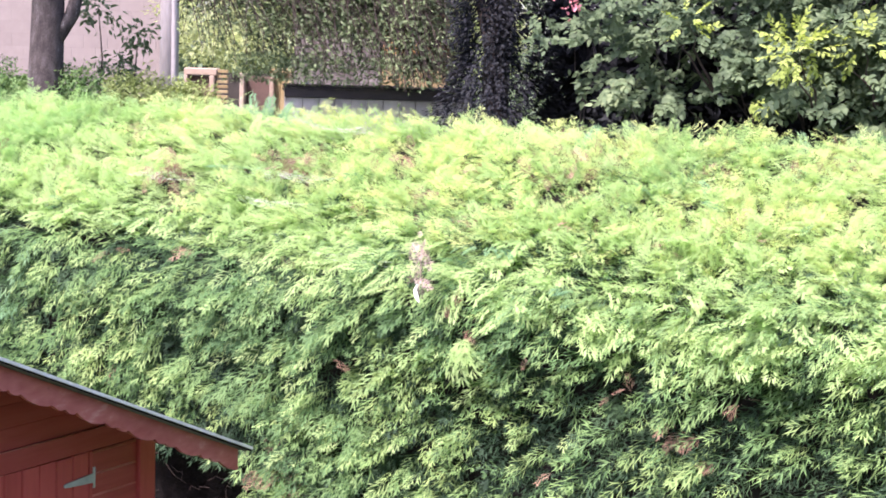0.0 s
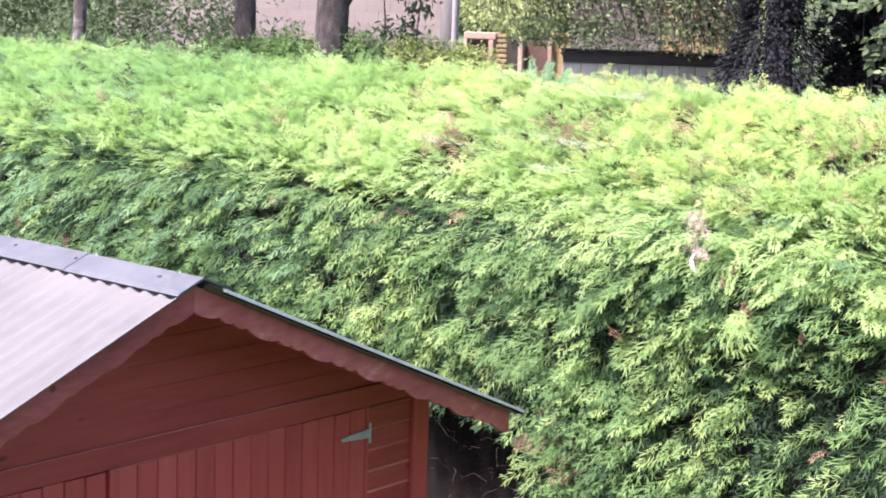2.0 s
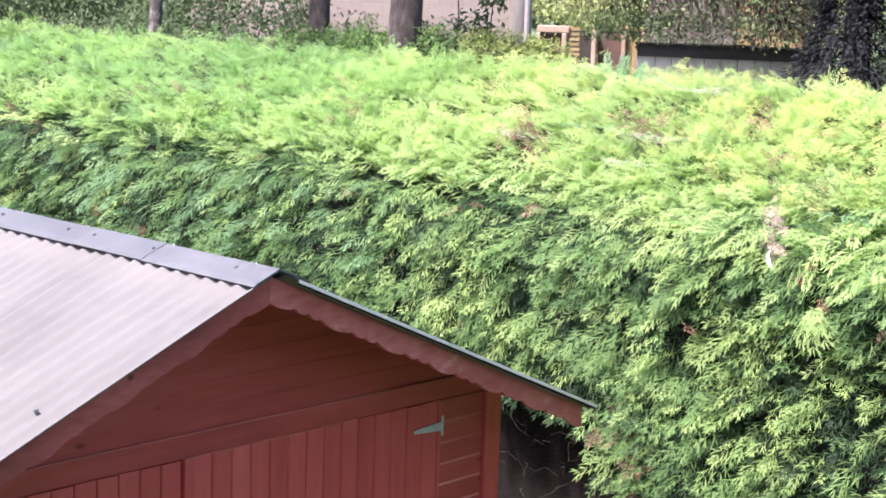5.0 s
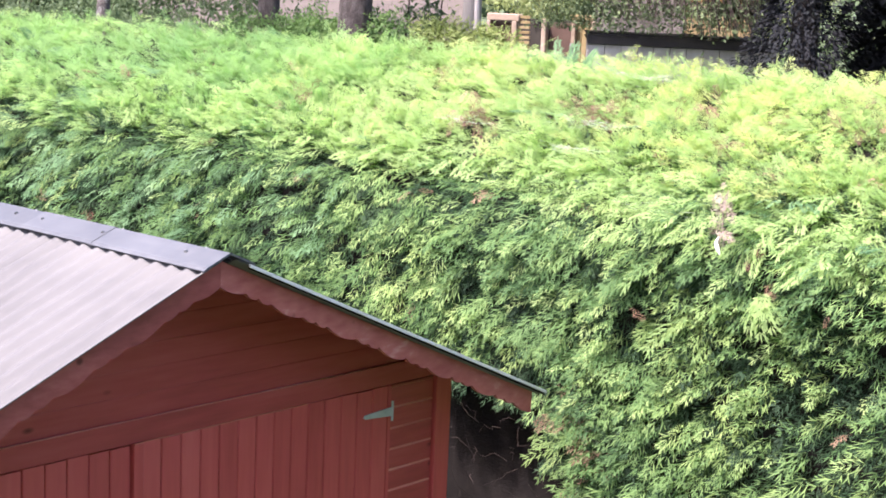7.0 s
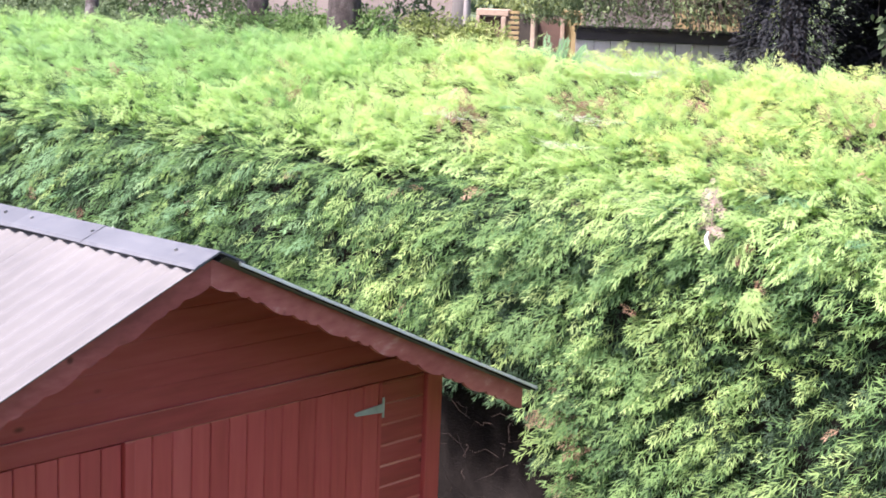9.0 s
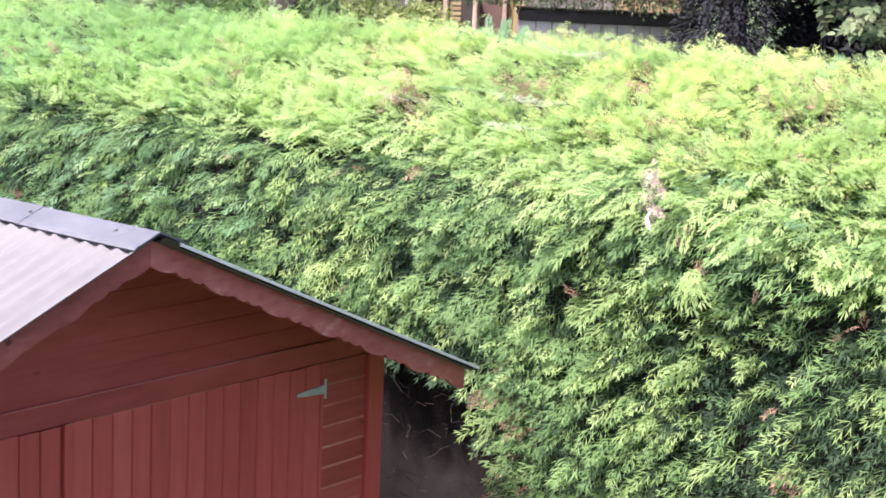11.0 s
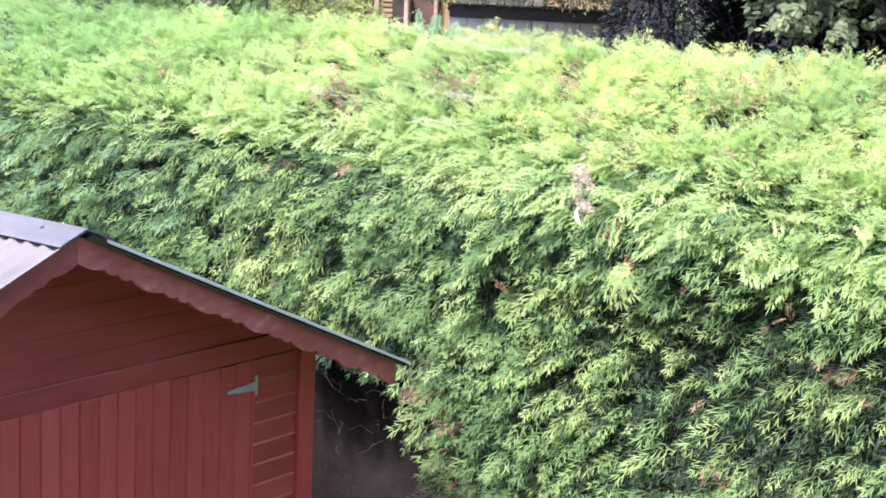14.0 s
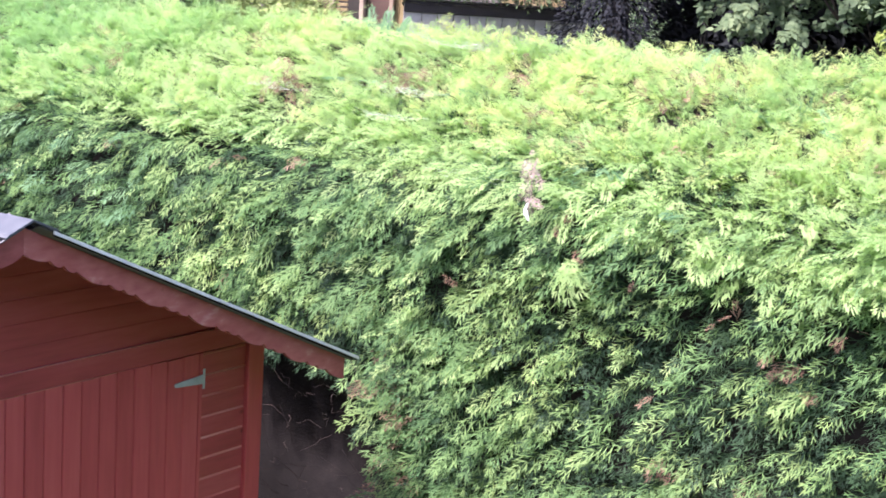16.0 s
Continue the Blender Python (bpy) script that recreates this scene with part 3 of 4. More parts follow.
    dry = strew_sprays(900, 0.7, ARC[9], -3.6, 7.0, (0.07, 0.15), TUFTS, dens=lambda p: np.clip(lattice(p[:, 1] * 1.9, p[:, 2] * 1.9 + p[:, 0], 12) * 1.8 - 0.45, 0, 1))
    around = []
    for hx, hy, hz, r in HOLES:
        k = 45 if r > 0.15 else 10 if hx > 2.6 else 3
        c = np.array((hx - 0.02, hy, hz + (0.035 if hx > 2.6 else 0))) + rng.normal(0, r * 0.36, (k, 3)) * (1, 1, 0.35)
        around.append(strew(TUFTS[0], c, frames_of(rng.normal(0, 1, (k, 3)) + (-0.4, 0, -0.2), rng.normal(0, 0.5, (k, 3)) + (0, 0, 1.0)), rng.uniform(0.07, 0.13, k)))
    brown = strew_sprays(1400, 2.65, ARC[9] - 0.1, -4.0, 3.0, (0.05, 0.10), SMALL, wild=0.6, lift=0.055, clump=4, dens=lambda p: np.clip(0.5 - 0.25 * p[:, 1] + 1.6 * lattice(p[:, 0] * 3.1 + 2, p[:, 1] * 2.3, 51), 0, 1) * 0.35)
    rim = strew_sprays(500, 0.5, 1.6, -0.35, 1.2, (0.08, 0.15), TUFTS, keep_hollow=0.4, dens=lambda p: np.exp(-((p[:, 1] - 0.2 + 0.4 * (1.2 - p[:, 2])) / 0.18) ** 2) * 0.5)
    array_part("dry_fronds", *joined(dry + around + brown + rim), FROND_DRY, hedge, "dry brown fronds round the bare holes", "stuff")


build_hedge_foliage()


def build_gap_twigs():
    """Bare brown twigs in the shaded gap beside the shed."""
    bm = bmesh.new()
    r = random.Random(5)
    for k in range(220):
        y, z = r.uniform(-0.1, 2.6), r.uniform(0.3, 1.4)
        p = Vector((2.56 + r.uniform(-0.05, 0.1), y, z))
        d = Vector((-r.uniform(0.1, 0.5), r.uniform(-0.5, 0.5), r.uniform(-0.3, 0.6)))
        ln, pts = r.uniform(0.25, 0.60), []
        for q in range(5):
            pts.append(p + d * ln * q / 4 + Vector((r.uniform(-1, 1), r.uniform(-1, 1), r.uniform(-1, 1))) * 0.02)
        tube(pts, [0.0014, 0.0013, 0.0011, 0.0009, 0.0006], 4, bm)
    part("twig_tangle", bm, TWIG, hedge, "bare brown twigs in the shaded gap")["kind"] = "stuff"


build_gap_twigs()


def single_sprays():
    """Large fronds that stand out, one by one."""
    shapes = [array_mesh("frond", *cypress(40 + k, 9, (20, 36), 0.34, 0.016, (0.12, 0.25, 0.4)[k % 3], 2), FROND_PALE) for k in range(6)]
    blue = array_mesh("frond", *cypress(50, 9, (16, 32), 0.36, 0.015, 0.3, 2), FROND_BLUE)
    lime = array_mesh("frond", *cypress(51, 6, (24, 42), 0.42, 0.026, 0.45, 2), FROND_PALE)

    def put(me, p, d, up, size):
        ob = new("frond", me)
        t = frames_of(np.array([d], float), np.array([up], float))[0]
        ob.matrix_basis = Matrix.Translation(p) @ Matrix(t.tolist()).to_4x4() @ Matrix.Scale(size, 4)
        attach(ob, hedge)
    # the pale fan that hangs out of the face, its neighbours and the tall tuft at the back
    for k in range(5):
        put(lime, (2.40, -0.93 - 0.02 * k, 2.17), (-0.45, -0.75 + 0.36 * k, -0.42 - 0.08 * (2 - abs(k - 2))), (-0.7, 0, 0.7), 0.21 - 0.012 * abs(k - 2))
    r = np.random.default_rng(12)
    for k in range(7):
        put(lime, (2.55 + 0.03 * r.normal(), -1.22 + 0.10 * r.normal(), 2.42 + 0.03 * r.normal()), (-0.8, 0.1 + 0.3 * r.normal(), -0.12 + 0.1 * r.normal()), (-0.2, 0.2 * r.normal(), 1), 0.24)
    for k in range(16):
        put(blue, (3.84 + 0.04 * (k % 4), 1.22 + 0.022 * k, 2.93 + 0.03 * (k % 3)), (-0.45 + 0.25 * (k % 3), -0.5 + 0.07 * k, 0.75), (-0.8, -0.3, 0.5), 0.24 - 0.025 * (k % 4))
    for k in range(6):
        put(blue, (3.07, 0.80 + 0.03 * k, 2.80), (-0.6, -0.5 + 0.2 * k, 0.30), (-0.4, 0, 0.9), 0.16)
        put(blue, (2.62 + 0.03 * (k % 3), -1.05 + 0.05 * k, 2.58), (-0.7, -0.5 + 0.2 * k, 0.0), (-0.3, 0.1 * k, 1), 0.15)
    r = np.random.default_rng(11)
    for k in range(380):
        s, y = r.uniform(2.25, 2.75), r.uniform(-3.4, 3.0)
        p, nrm = hedge_point(np.array([s]), np.array([y]))
        if p[0][2] < np.interp(y, [-2.0, -0.9, -0.2, 0.4, 1.4], [2.22, 2.32, 2.42, 2.48, 2.52]):
            continue
        put(shapes[k % 6], p[0] + nrm[0] * 0.01 + (0.1, 0.02, 0.0), (-0.9, -0.2 + 0.45 * r.normal(), -0.15 + 0.2 * r.normal() + 0.3 * (s - 2.4)), (-0.2 + 0.25 * r.normal(), 0.3 * r.normal(), 1), r.uniform(0.16, 0.30))


single_sprays()

# ---- shed ----
PITCH = 0.43           # fall of the roof to one across
shed = group_of("garden_shed", "red-brown stained wooden shed with pale corrugated roof", "shed", (0, 1.45, 0))
BACK_Y, FRONT_Y = 2.75, 0.436     # the gable wall stands well back under the roof
CORNER, WALL_X = 1.845, 1.82


def shiplap(x0, x1, z, h, y=FRONT_Y, limit=None, mat=RED_H, parent=None, cut=0.004, worn=False):
    """One horizontal board with a scooped upper edge; limit gives the half-length at a height; worn colours the scoop
    pale, as worn and lit.
    """
    outline = [(y, z), (y, z + h - 0.004 - cut), (y + cut, z + h - 0.002), (y + cut, z + h), (y + 0.019, z + h), (y + 0.019, z)]
    bm = bmesh.new()
    rings = []
    for side in (0, 1):
        ring = []
        for u, v in outline:
            x = (x0, x1)[side]
            if limit:
                x = max(min(x, limit(v)), -limit(v))
            ring.append(bm.verts.new((x, u, v)))
        rings.append(ring)
    k = len(outline)
    bm.faces.new(rings[0])
    bm.faces.new(rings[1][::-1])
    for i in range(k):
        bm.faces.new((rings[0][i], rings[0][(i + 1) % k], rings[1][(i + 1) % k], rings[1][i]))
    ob = part("board", bm, mat, parent)
    if worn:     # bare wood where the upper edge has lost its stain, paler still for caught light
        ob.data.materials.append(WORN_LIT_EDGE)
        for f in ob.data.polygons:
            if f.normal.z > 0.3 and f.normal.y < -0.2:
                f.material_index = 1
    return ob


def build_shed_walls():
    roof_under = lambda x: 2.398 - PITCH * abs(x)
    # lining behind the boards
    outline = [(-WALL_X, 0.05), (WALL_X, 0.05), (WALL_X, roof_under(WALL_X) - 0.02), (0, roof_under(0) - 0.02), (-WALL_X, roof_under(WALL_X) - 0.02)]
    lining = part("front_lining", prism(outline, "y", FRONT_Y + 0.022, FRONT_Y + 0.05), DARK_WOOD, shed)
    part("back_wall", prism(outline, "y", BACK_Y - 0.03, BACK_Y), RED_H, shed)
    for s in (-1, 1):
        part("side_wall", boxed(s * WALL_X - 0.02, FRONT_Y + 0.052, 0.05, s * WALL_X + 0.02, BACK_Y - 0.032, roof_under(WALL_X) - 0.03), RED_H, shed)
    part("floor_base", boxed(-1.84, FRONT_Y + 0.01, 0.0, 1.84, BACK_Y, 0.048), DARK_WOOD, shed)
    pitch, limit = 0.1033, lambda v: (2.400 - v) / PITCH
    k = 0
    while 1.714 + k * pitch < 2.33:
        shiplap(-CORNER, CORNER, 1.714 + k * pitch, pitch - 0.0008, limit=limit, parent=lining, cut=0.0012)
        k += 1
    for side in (-1, 1):
        a, b = sorted((side * 1.440, side * 1.738))
        for k in range(17):
            z = 1.605 - (k + 1) * pitch
            if z > 0.05:
                shiplap(a, b, z, pitch - 0.002, parent=lining, cut=0.007, worn=True)
        a, b = sorted((side * 1.741, side * 1.851))
        part("corner_post", boxed(a, FRONT_Y - 0.022, 0.05, b, FRONT_Y + 0.021, 1.603, bevel=0.004), RED_V, shed)
    part("gable_trim", boxed(-CORNER + 0.002, FRONT_Y - 0.011, 1.615, 1.738, FRONT_Y + 0.018, 1.711, bevel=0.0015), RED_H, shed, "knotty red-brown trim board over the doors")
    part("trim_edge", prism([(FRONT_Y - 0.0108, 1.7112), (FRONT_Y - 0.0100, 1.7136), (FRONT_Y - 0.0005, 1.7136), (FRONT_Y - 0.0005, 1.7112)], "x", -CORNER + 0.01, 1.735), WORN_LIT_EDGE, shed, "worn upper edge of the trim, paler for the light it catches")
    part("door_frame", boxed(1.414, FRONT_Y - 0.006, 0.05, 1.438, FRONT_Y + 0.02, 1.611, bevel=0.003), RED_V, shed)
    # upright tongue-and-groove planks of the two door leaves
    w = 0.1
    plank = bmesh.new()
    prof = [(0.0015, 0.015), (0.0015, 0.005), (0.006, 0), (w - 0.006, 0), (w - 0.0015, 0.005), (w - 0.0015, 0.015)]
    r0, r1 = ([plank.verts.new((x, y, z)) for x, y in prof] for z in (0.06, 1.609))
    plank.faces.new(r0)
    plank.faces.new(r1[::-1])
    for i in range(6):
        plank.faces.new((r0[i], r0[(i + 1) % 6], r1[(i + 1) % 6], r1[i]))
    bmesh.ops.recalc_face_normals(plank, faces=plank.faces)
    pm = bpy.data.meshes.new("plank")
    plank.to_mesh(pm)
    plank.free()
    pm.materials.append(RED_V)
    for name, x0, x1, n in (("door", -0.038, 1.410, 14), ("door", -1.410, -0.090, 13)):
        leaf = part(name, boxed(x0, FRONT_Y + 0.006, 0.06, x1, FRONT_Y + 0.020, 1.607), RED_V, shed, "closed plank door leaf, red-brown")
        for k in range(n):
            ob = new("plank", pm)
            ob.location = (x0 + k * (x1 - x0) / n, FRONT_Y - 0.010 + random.uniform(0, 0.002), random.uniform(-0.003, 0.003))
            ob.scale = ((x1 - x0) / n / w, 1, 1)
            attach(ob, leaf)
        if x1 > 1:
            hg = part("hinge", boxed(1.433, FRONT_Y - 0.013, 1.433, 1.447, FRONT_Y - 0.008, 1.531, bevel=0.001), GALV, leaf, "galvanised tee hinge")
            bm = bmesh.new()
            a = [bm.verts.new((x, FRONT_Y - y, z)) for y in (0.016, 0.0112) for x, z in ((1.431, 1.460), (1.431, 1.504), (1.252, 1.492), (1.241, 1.483), (1.252, 1.473))]
            bm.faces.new(a[:5])
            bm.faces.new(a[:4:-1])
            for i in range(5):
                bm.faces.new((a[i], a[(i + 1) % 5], a[5 + (i + 1) % 5], a[5 + i]))
            part("hinge_strap", bm, GALV, leaf, "tapered galvanised strap")
            part("cover_strip", boxed(-0.089, FRONT_Y - 0.030, 0.06, -0.039, FRONT_Y + 0.005, 1.613, bevel=0.003), RED_V, leaf, "raised strip over the joint of the doors")
            part("strip_end", boxed(-0.088, FRONT_Y - 0.0295, 1.6132, -0.040, FRONT_Y - 0.0205, 1.618), WORN_LIT_EDGE, leaf, "bare end of the cover strip, coloured pale as if lit")
            part("door_top_edge", boxed(-0.030, FRONT_Y - 0.0095, 1.6095, 0.886, FRONT_Y + 0.004, 1.6125), WORN_LIT_EDGE, leaf, "worn top edge of the door, light put into its pale colour")


build_shed_walls()


def scallop(u):
    """Depth of the carved lower edge at distance u along the board."""
    p = 0.34
    v = (u % p) / p
    if v < 0.56:
        return 0.025 * math.sin(math.pi * v / 0.56) ** 0.7
    v = (v - 0.56) / 0.22 % 1.0
    return 0.017 * math.sin(math.pi * v) ** 0.6


def build_barge(side):
    bm, cols, n = bmesh.new(), [], 150
    for i in range(n + 1):
        x = 1.965 * i / n
        top = 2.421 - PITCH * x
        low = top - 0.091 - scallop(x * 1.09 + 0.05) + 0.008
        cols.append([bm.verts.new((side * x, y, z)) for y, z in ((0, top), (0, low), (0.022, low), (0.022, top))])
    for a, b in zip(cols, cols[1:]):
        for k in range(4):
            bm.faces.new((a[k], a[(k + 1) % 4], b[(k + 1) % 4], b[k]))
    bm.faces.new(cols[0])
    bm.faces.new(cols[-1][::-1])
    bmesh.ops.recalc_face_normals(bm, faces=bm.faces)
    part("barge_board", bm, RED_WORN, shed, "worn red-brown barge board with scalloped lower edge")


for side in (-1, 1):
    build_barge(side)


def build_roof():
    wave, amp = 0.0945, 0.010
    for side in (-1, 1):
        y0 = -0.045
        for k in range(4):
            n = 10 * 10 + 6 if k < 3 else 6 * 10
            ys = y0 + wave * np.arange(n + 1) / 10
            xs = np.linspace(0.035, 2.01, 9)
            Y, X = np.meshgrid(ys, xs, indexing="ij")
            Z = 2.437 - PITCH * X + amp * np.sin(2 * np.pi * (Y + 0.0686) / wave) - 0.004 * (k % 2) + 0.004 * lattice(X * 3 + 7, Y * 3, k)
            top = np.stack([side * X, Y, Z], -1).reshape(-1, 3)
            low = top - (0, 0, 0.006)
            m = len(xs)
            i, j = np.meshgrid(np.arange(n), np.arange(m - 1), indexing="ij")
            a = (i * m + j).ravel()
            q = np.stack([a, a + m, a + m + 1, a + 1], -1)
            t = len(top)
            rim = []
            for c in range(n):
                for base in (c * m, c * m + m - 1):
                    rim.append((base, base + m, base + m + t, base + t))
            for c in range(m - 1):
                for base in (c, n * m + c):
                    rim.append((base, base + 1, base + 1 + t, base + t))
            array_part("roof_sheet", np.concatenate([top, low]), np.concatenate([q, q[:, ::-1] + t, rim]), SHEET, shed, "pale grey corrugated roof sheet", smooth=False)
            y0 += wave * 10
    # black slab between the barge boards and the sheets, standing for the shade there
    outline = [(-1.96, 1.574), (-1.96, 1.560), (0, 2.402), (1.96, 1.560), (1.96, 1.574), (0, 2.417)]
    part("felt", prism(outline, "y", 0.003, 2.78), FASCIA_AND_SHADE, shed, "black slab standing for the shade under the sheets")
    # Added black strip: the shadow gap under the sheet, drawn as colour.
    verge = [(0.10, 2.386), (0.10, 2.393), (2.005, 1.574), (2.005, 1.563)]
    part("verge_strip", prism(verge, "y", -0.048, -0.0455), VERGE_SHADE, shed, "black strip standing for the shadow gap below the roof sheet")
    # Added strip, paler than the sheet, in place of light on its edge.
    edge = [(0.10, 2.3935), (0.10, 2.407), (2.008, 1.588), (2.008, 1.5745)]
    part("verge_edge", prism(edge, "y", -0.056, -0.046), LIT_SHEET_EDGE, shed, "added thin pale strip standing for the lit sheet edge")
    # ridge caps, lapped, with their screws
    cuts = [-0.055, 0.66, 1.14, 1.95, 2.86]
    for k, (a, b) in enumerate(zip(cuts, cuts[1:])):
        bm = bmesh.new()
        e = 0.0025 * (k % 2) + 0.001
        outline = [(-0.128, 2.402 + e), (-0.112, 2.413 + e), (-0.012, 2.455 + e), (0.0, 2.459 + e), (0.012, 2.455 + e), (0.112, 2.413 + e), (0.128, 2.402 + e),
                   (0.126, 2.398 + e), (0.0, 2.451 + e), (-0.126, 2.398 + e)]
        part("ridge_cap", prism(outline, "y", a, b + 0.02), RIDGE, shed, "slate-grey ridge cap")
    screw = bmesh.new()
    bmesh.ops.create_cone(screw, cap_ends=True, segments=8, radius1=0.010, radius2=0.006, depth=0.010)
    sm = bpy.data.meshes.new("screw")
    screw.to_mesh(sm)
    screw.free()
    sm.materials.append(SCREW)
    for side in (-1, 1):
        for y in (0.147, 0.68, 1.106, 1.304, 1.843, 2.4):
            ob = new("screw", sm)
            ob.matrix_basis = pose(side * 0.052, y, 2.444, 0, side * 23, 0)
            attach(ob, shed)
        for x in (0.96, 1.7):
            for y in (0.107, 1.05, 2.0):
                ob = new("screw", sm)
                ob.matrix_basis = pose(side * x, y, 2.437 - PITCH * x + 0.012, 0, side * 23, 0)
                attach(ob, shed)


build_roof()


# ---- behind the hedge: trees, shrubs, buildings ----
def leaves_in(centres, radii, count, template, sizes, flat=0.5, shell=0.55, out=0.5, seed=0):
    """Leaves in the outer part of rounded clumps, facing outwards and drooping."""
    r = np.random.default_rng(seed)
    centres, radii = np.array(centres, float), np.array(radii, float)
    pick = r.choice(len(centres), count, p=radii ** 2 / np.sum(radii ** 2))
    d = unit(r.normal(0, 1, (count, 3)))
    rad = radii[pick] * (shell + (1 - shell) * r.random(count) ** 0.7) * (0.75 + 0.35 * lattice(d[:, 0] * 3 + pick * 3.7, d[:, 1] * 3 + d[:, 2] * 3, 4))
    p = centres[pick] + d * rad[:, None] * (1, 1, 0.85)
    way = d * out + r.normal(0, 0.45, d.shape) + (0, 0, -0.25)
    up = np.array((0, 0, flat)) + d * 0.5 + r.normal(0, 0.35, d.shape)
    return strew(template, p, frames_of(way, up), r.uniform(*sizes, count))


LEAF = leaf_shape(0.24)
ROUND_LEAF = leaf_shape(0.32, 0.04)
SLIP = (np.array([(0, 0, 0), (0.45, 0.2, 0.03), (1, 0, -0.05), (0.45, -0.2, 0.03)]), np.array([(0, 1, 2, 3)]))


def limbs(bm, start, tips, r0, sides=6, sag=0.1, seed=0):
    r = random.Random(seed)
    for tip in tips:
        a, b = Vector(start), Vector(tip)
        pts = []
        for k in range(6):
            q = k / 5
            pts.append(a.lerp(b, q) + Vector((r.uniform(-1, 1), r.uniform(-1, 1), r.uniform(-1, 1))) * 0.06 * (b - a).length * q * (1 - q) * 3 + Vector((0, 0, sag * math.sin(math.pi * q))))
        tube(pts, [r0 * (1 - 0.85 * k / 5) for k in range(6)], sides, bm)
    return bm


def build_tree(label, x, y, girth, lean, crown_z, crown, leaves, leaf_mat, seed, fork=None):
    z0 = float(ground_height(x, y)) - 0.1
    t = group_of("tree", label, "tree", (x, y, z0))
    hs = (0, 0.25, 0.9, 1.6, 2.3, 3.2, 4.4, 6.0)
    pts = [(x + lean[0] * h + 0.03 * math.sin(h * 2 + seed), y + lean[1] * h + 0.03 * math.cos(h * 1.7 + seed), z0 + h) for h in hs]
    bm = tube(pts, [girth * f for f in (1.5, 1.2, 1.05, 1.0, 0.95, 0.85, 0.7, 0.4)], 14)
    part("trunk", bm, BARK, t, smooth=True)
    r = random.Random(seed)
    tips = [(x + r.uniform(-1.7, 1.7), y + r.uniform(-1.7, 1.7), crown_z + r.uniform(0.2, 1.8)) for k in range(7)]
    lb = limbs(bmesh.new(), pts[5], tips, girth * 0.45, 7, seed=seed)
    if fork:
        limbs(lb, fork[0], [fork[1]], fork[2], 10, 0, seed)
    part("limb", lb, BARK, t, smooth=True)
    cs = [(a, b, c + 0.2) for a, b, c in tips] + [(x, y, crown_z + 1.6), (x, y, crown_z + 2.6)]
    V, F = leaves_in(cs, [crown * r.uniform(0.7, 1.1) for _ in cs], leaves, LEAF, (0.06, 0.11), seed=seed)
    tagged(array_part("crown", V, F, leaf_mat, t), kind="stuff")
    return t


build_tree("forked grey-brown tree trunk standing behind the hedge", 7.13, 6.52, 0.172, (0.012, -0.016), 4.9, 0.75, 5200, TWIG_LEAF, 3, fork=((7.20, 6.44, 3.45), (7.7, 5.7, 5.0), 0.085))
build_tree("slimmer grey-brown tree trunk standing behind the hedge", 7.0, 7.56, 0.115, (0.0, 0.0), 4.9, 0.7, 4200, TWIG_LEAF, 8)
build_tree("thin pale trunk among undergrowth behind the hedge", 6.6, 9.86, 0.075, (0.01, 0.0), 4.7, 0.6, 3000, SHRUB, 9)


def build_drooping_branches():
    """Twiggy branches that hang in front of the low shed, with small leaves set along them."""
    t = group_of("overhanging_branches", "drooping twiggy branches with small grey-green leaves", "tree", (9.3, 2.55, 1.2))
    r = random.Random(21)
    bm = bmesh.new()
    tube([(9.3, 2.55, 1.1), (9.3, 2.6, 2.6), (9.1, 2.9, 4.2), (8.7, 4.0, 5.0), (8.5, 5.2, 5.3)], [0.07, 0.06, 0.05, 0.04, 0.02], 8, bm)
    p, d = [], []
    for k in range(600):
        q0 = r.random() ** 1.35
        a = Vector((8.6 + r.uniform(-0.4, 0.4), 3.5 + 2.9 * q0, 4.25 + r.uniform(-0.4, 0.4)))
        reach = 3.12 + 0.30 * q0 + 0.85 * r.random() ** 2.4
        b = Vector((8.35 + r.uniform(-0.35, 0.45), a.y - r.uniform(0.3, 2.2), reach))
        if b.y < 2.6:
            b.y = 2.6 + r.random() * 0.5
        pts = [a.lerp(b, q / 8) + Vector((0, 0, 0.45 * math.sin(math.pi * q / 8))) + Vector((r.uniform(-1, 1), r.uniform(-1, 1), r.uniform(-1, 1))) * 0.04 for q in range(9)]
        tube(pts, [0.008 * (1 - 0.85 * q / 8) + 0.0012 for q in range(9)], 4, bm)
        for q in range(2, 8):
            along = (pts[q + 1] - pts[q])
            for m in range(9):
                p.append(tuple(pts[q] + along * r.random() + Vector((r.gauss(0, 0.04), r.gauss(0, 0.04), r.gauss(0, 0.04)))))
                d.append((along.x + r.gauss(0, 0.2), along.y + r.gauss(0, 0.2), 0.4 * along.z + r.gauss(0, 0.15)))
    part("branch", bm, TWIG, t)
    n = np.random.default_rng(5)
    fill = np.stack([n.uniform(8.3, 9.2, 16000), 2.9 + 2.2 * n.random(16000), 3.5 + 1.3 * n.random(16000) ** 0.8], -1)
    fill = fill[lattice(fill[:, 1] * 4 + fill[:, 0] * 3, fill[:, 2] * 4, 25) + 1.1 * (fill[:, 2] - 3.75) - 0.7 * np.clip(fill[:, 1] - 3.9, -0.5, 2) > -0.05]
    low = np.stack([n.uniform(8.2, 9.0, 12000), 3.1 + 2.1 * n.random(12000), 3.14 + 0.65 * n.random(12000)], -1)
    fill = np.concatenate([fill, low[lattice(low[:, 1] * 5 + low[:, 0] * 4, low[:, 2] * 6, 27) + 0.5 * (low[:, 2] - 3.4) > 0.12]])
    p = np.concatenate([np.array(p), fill])
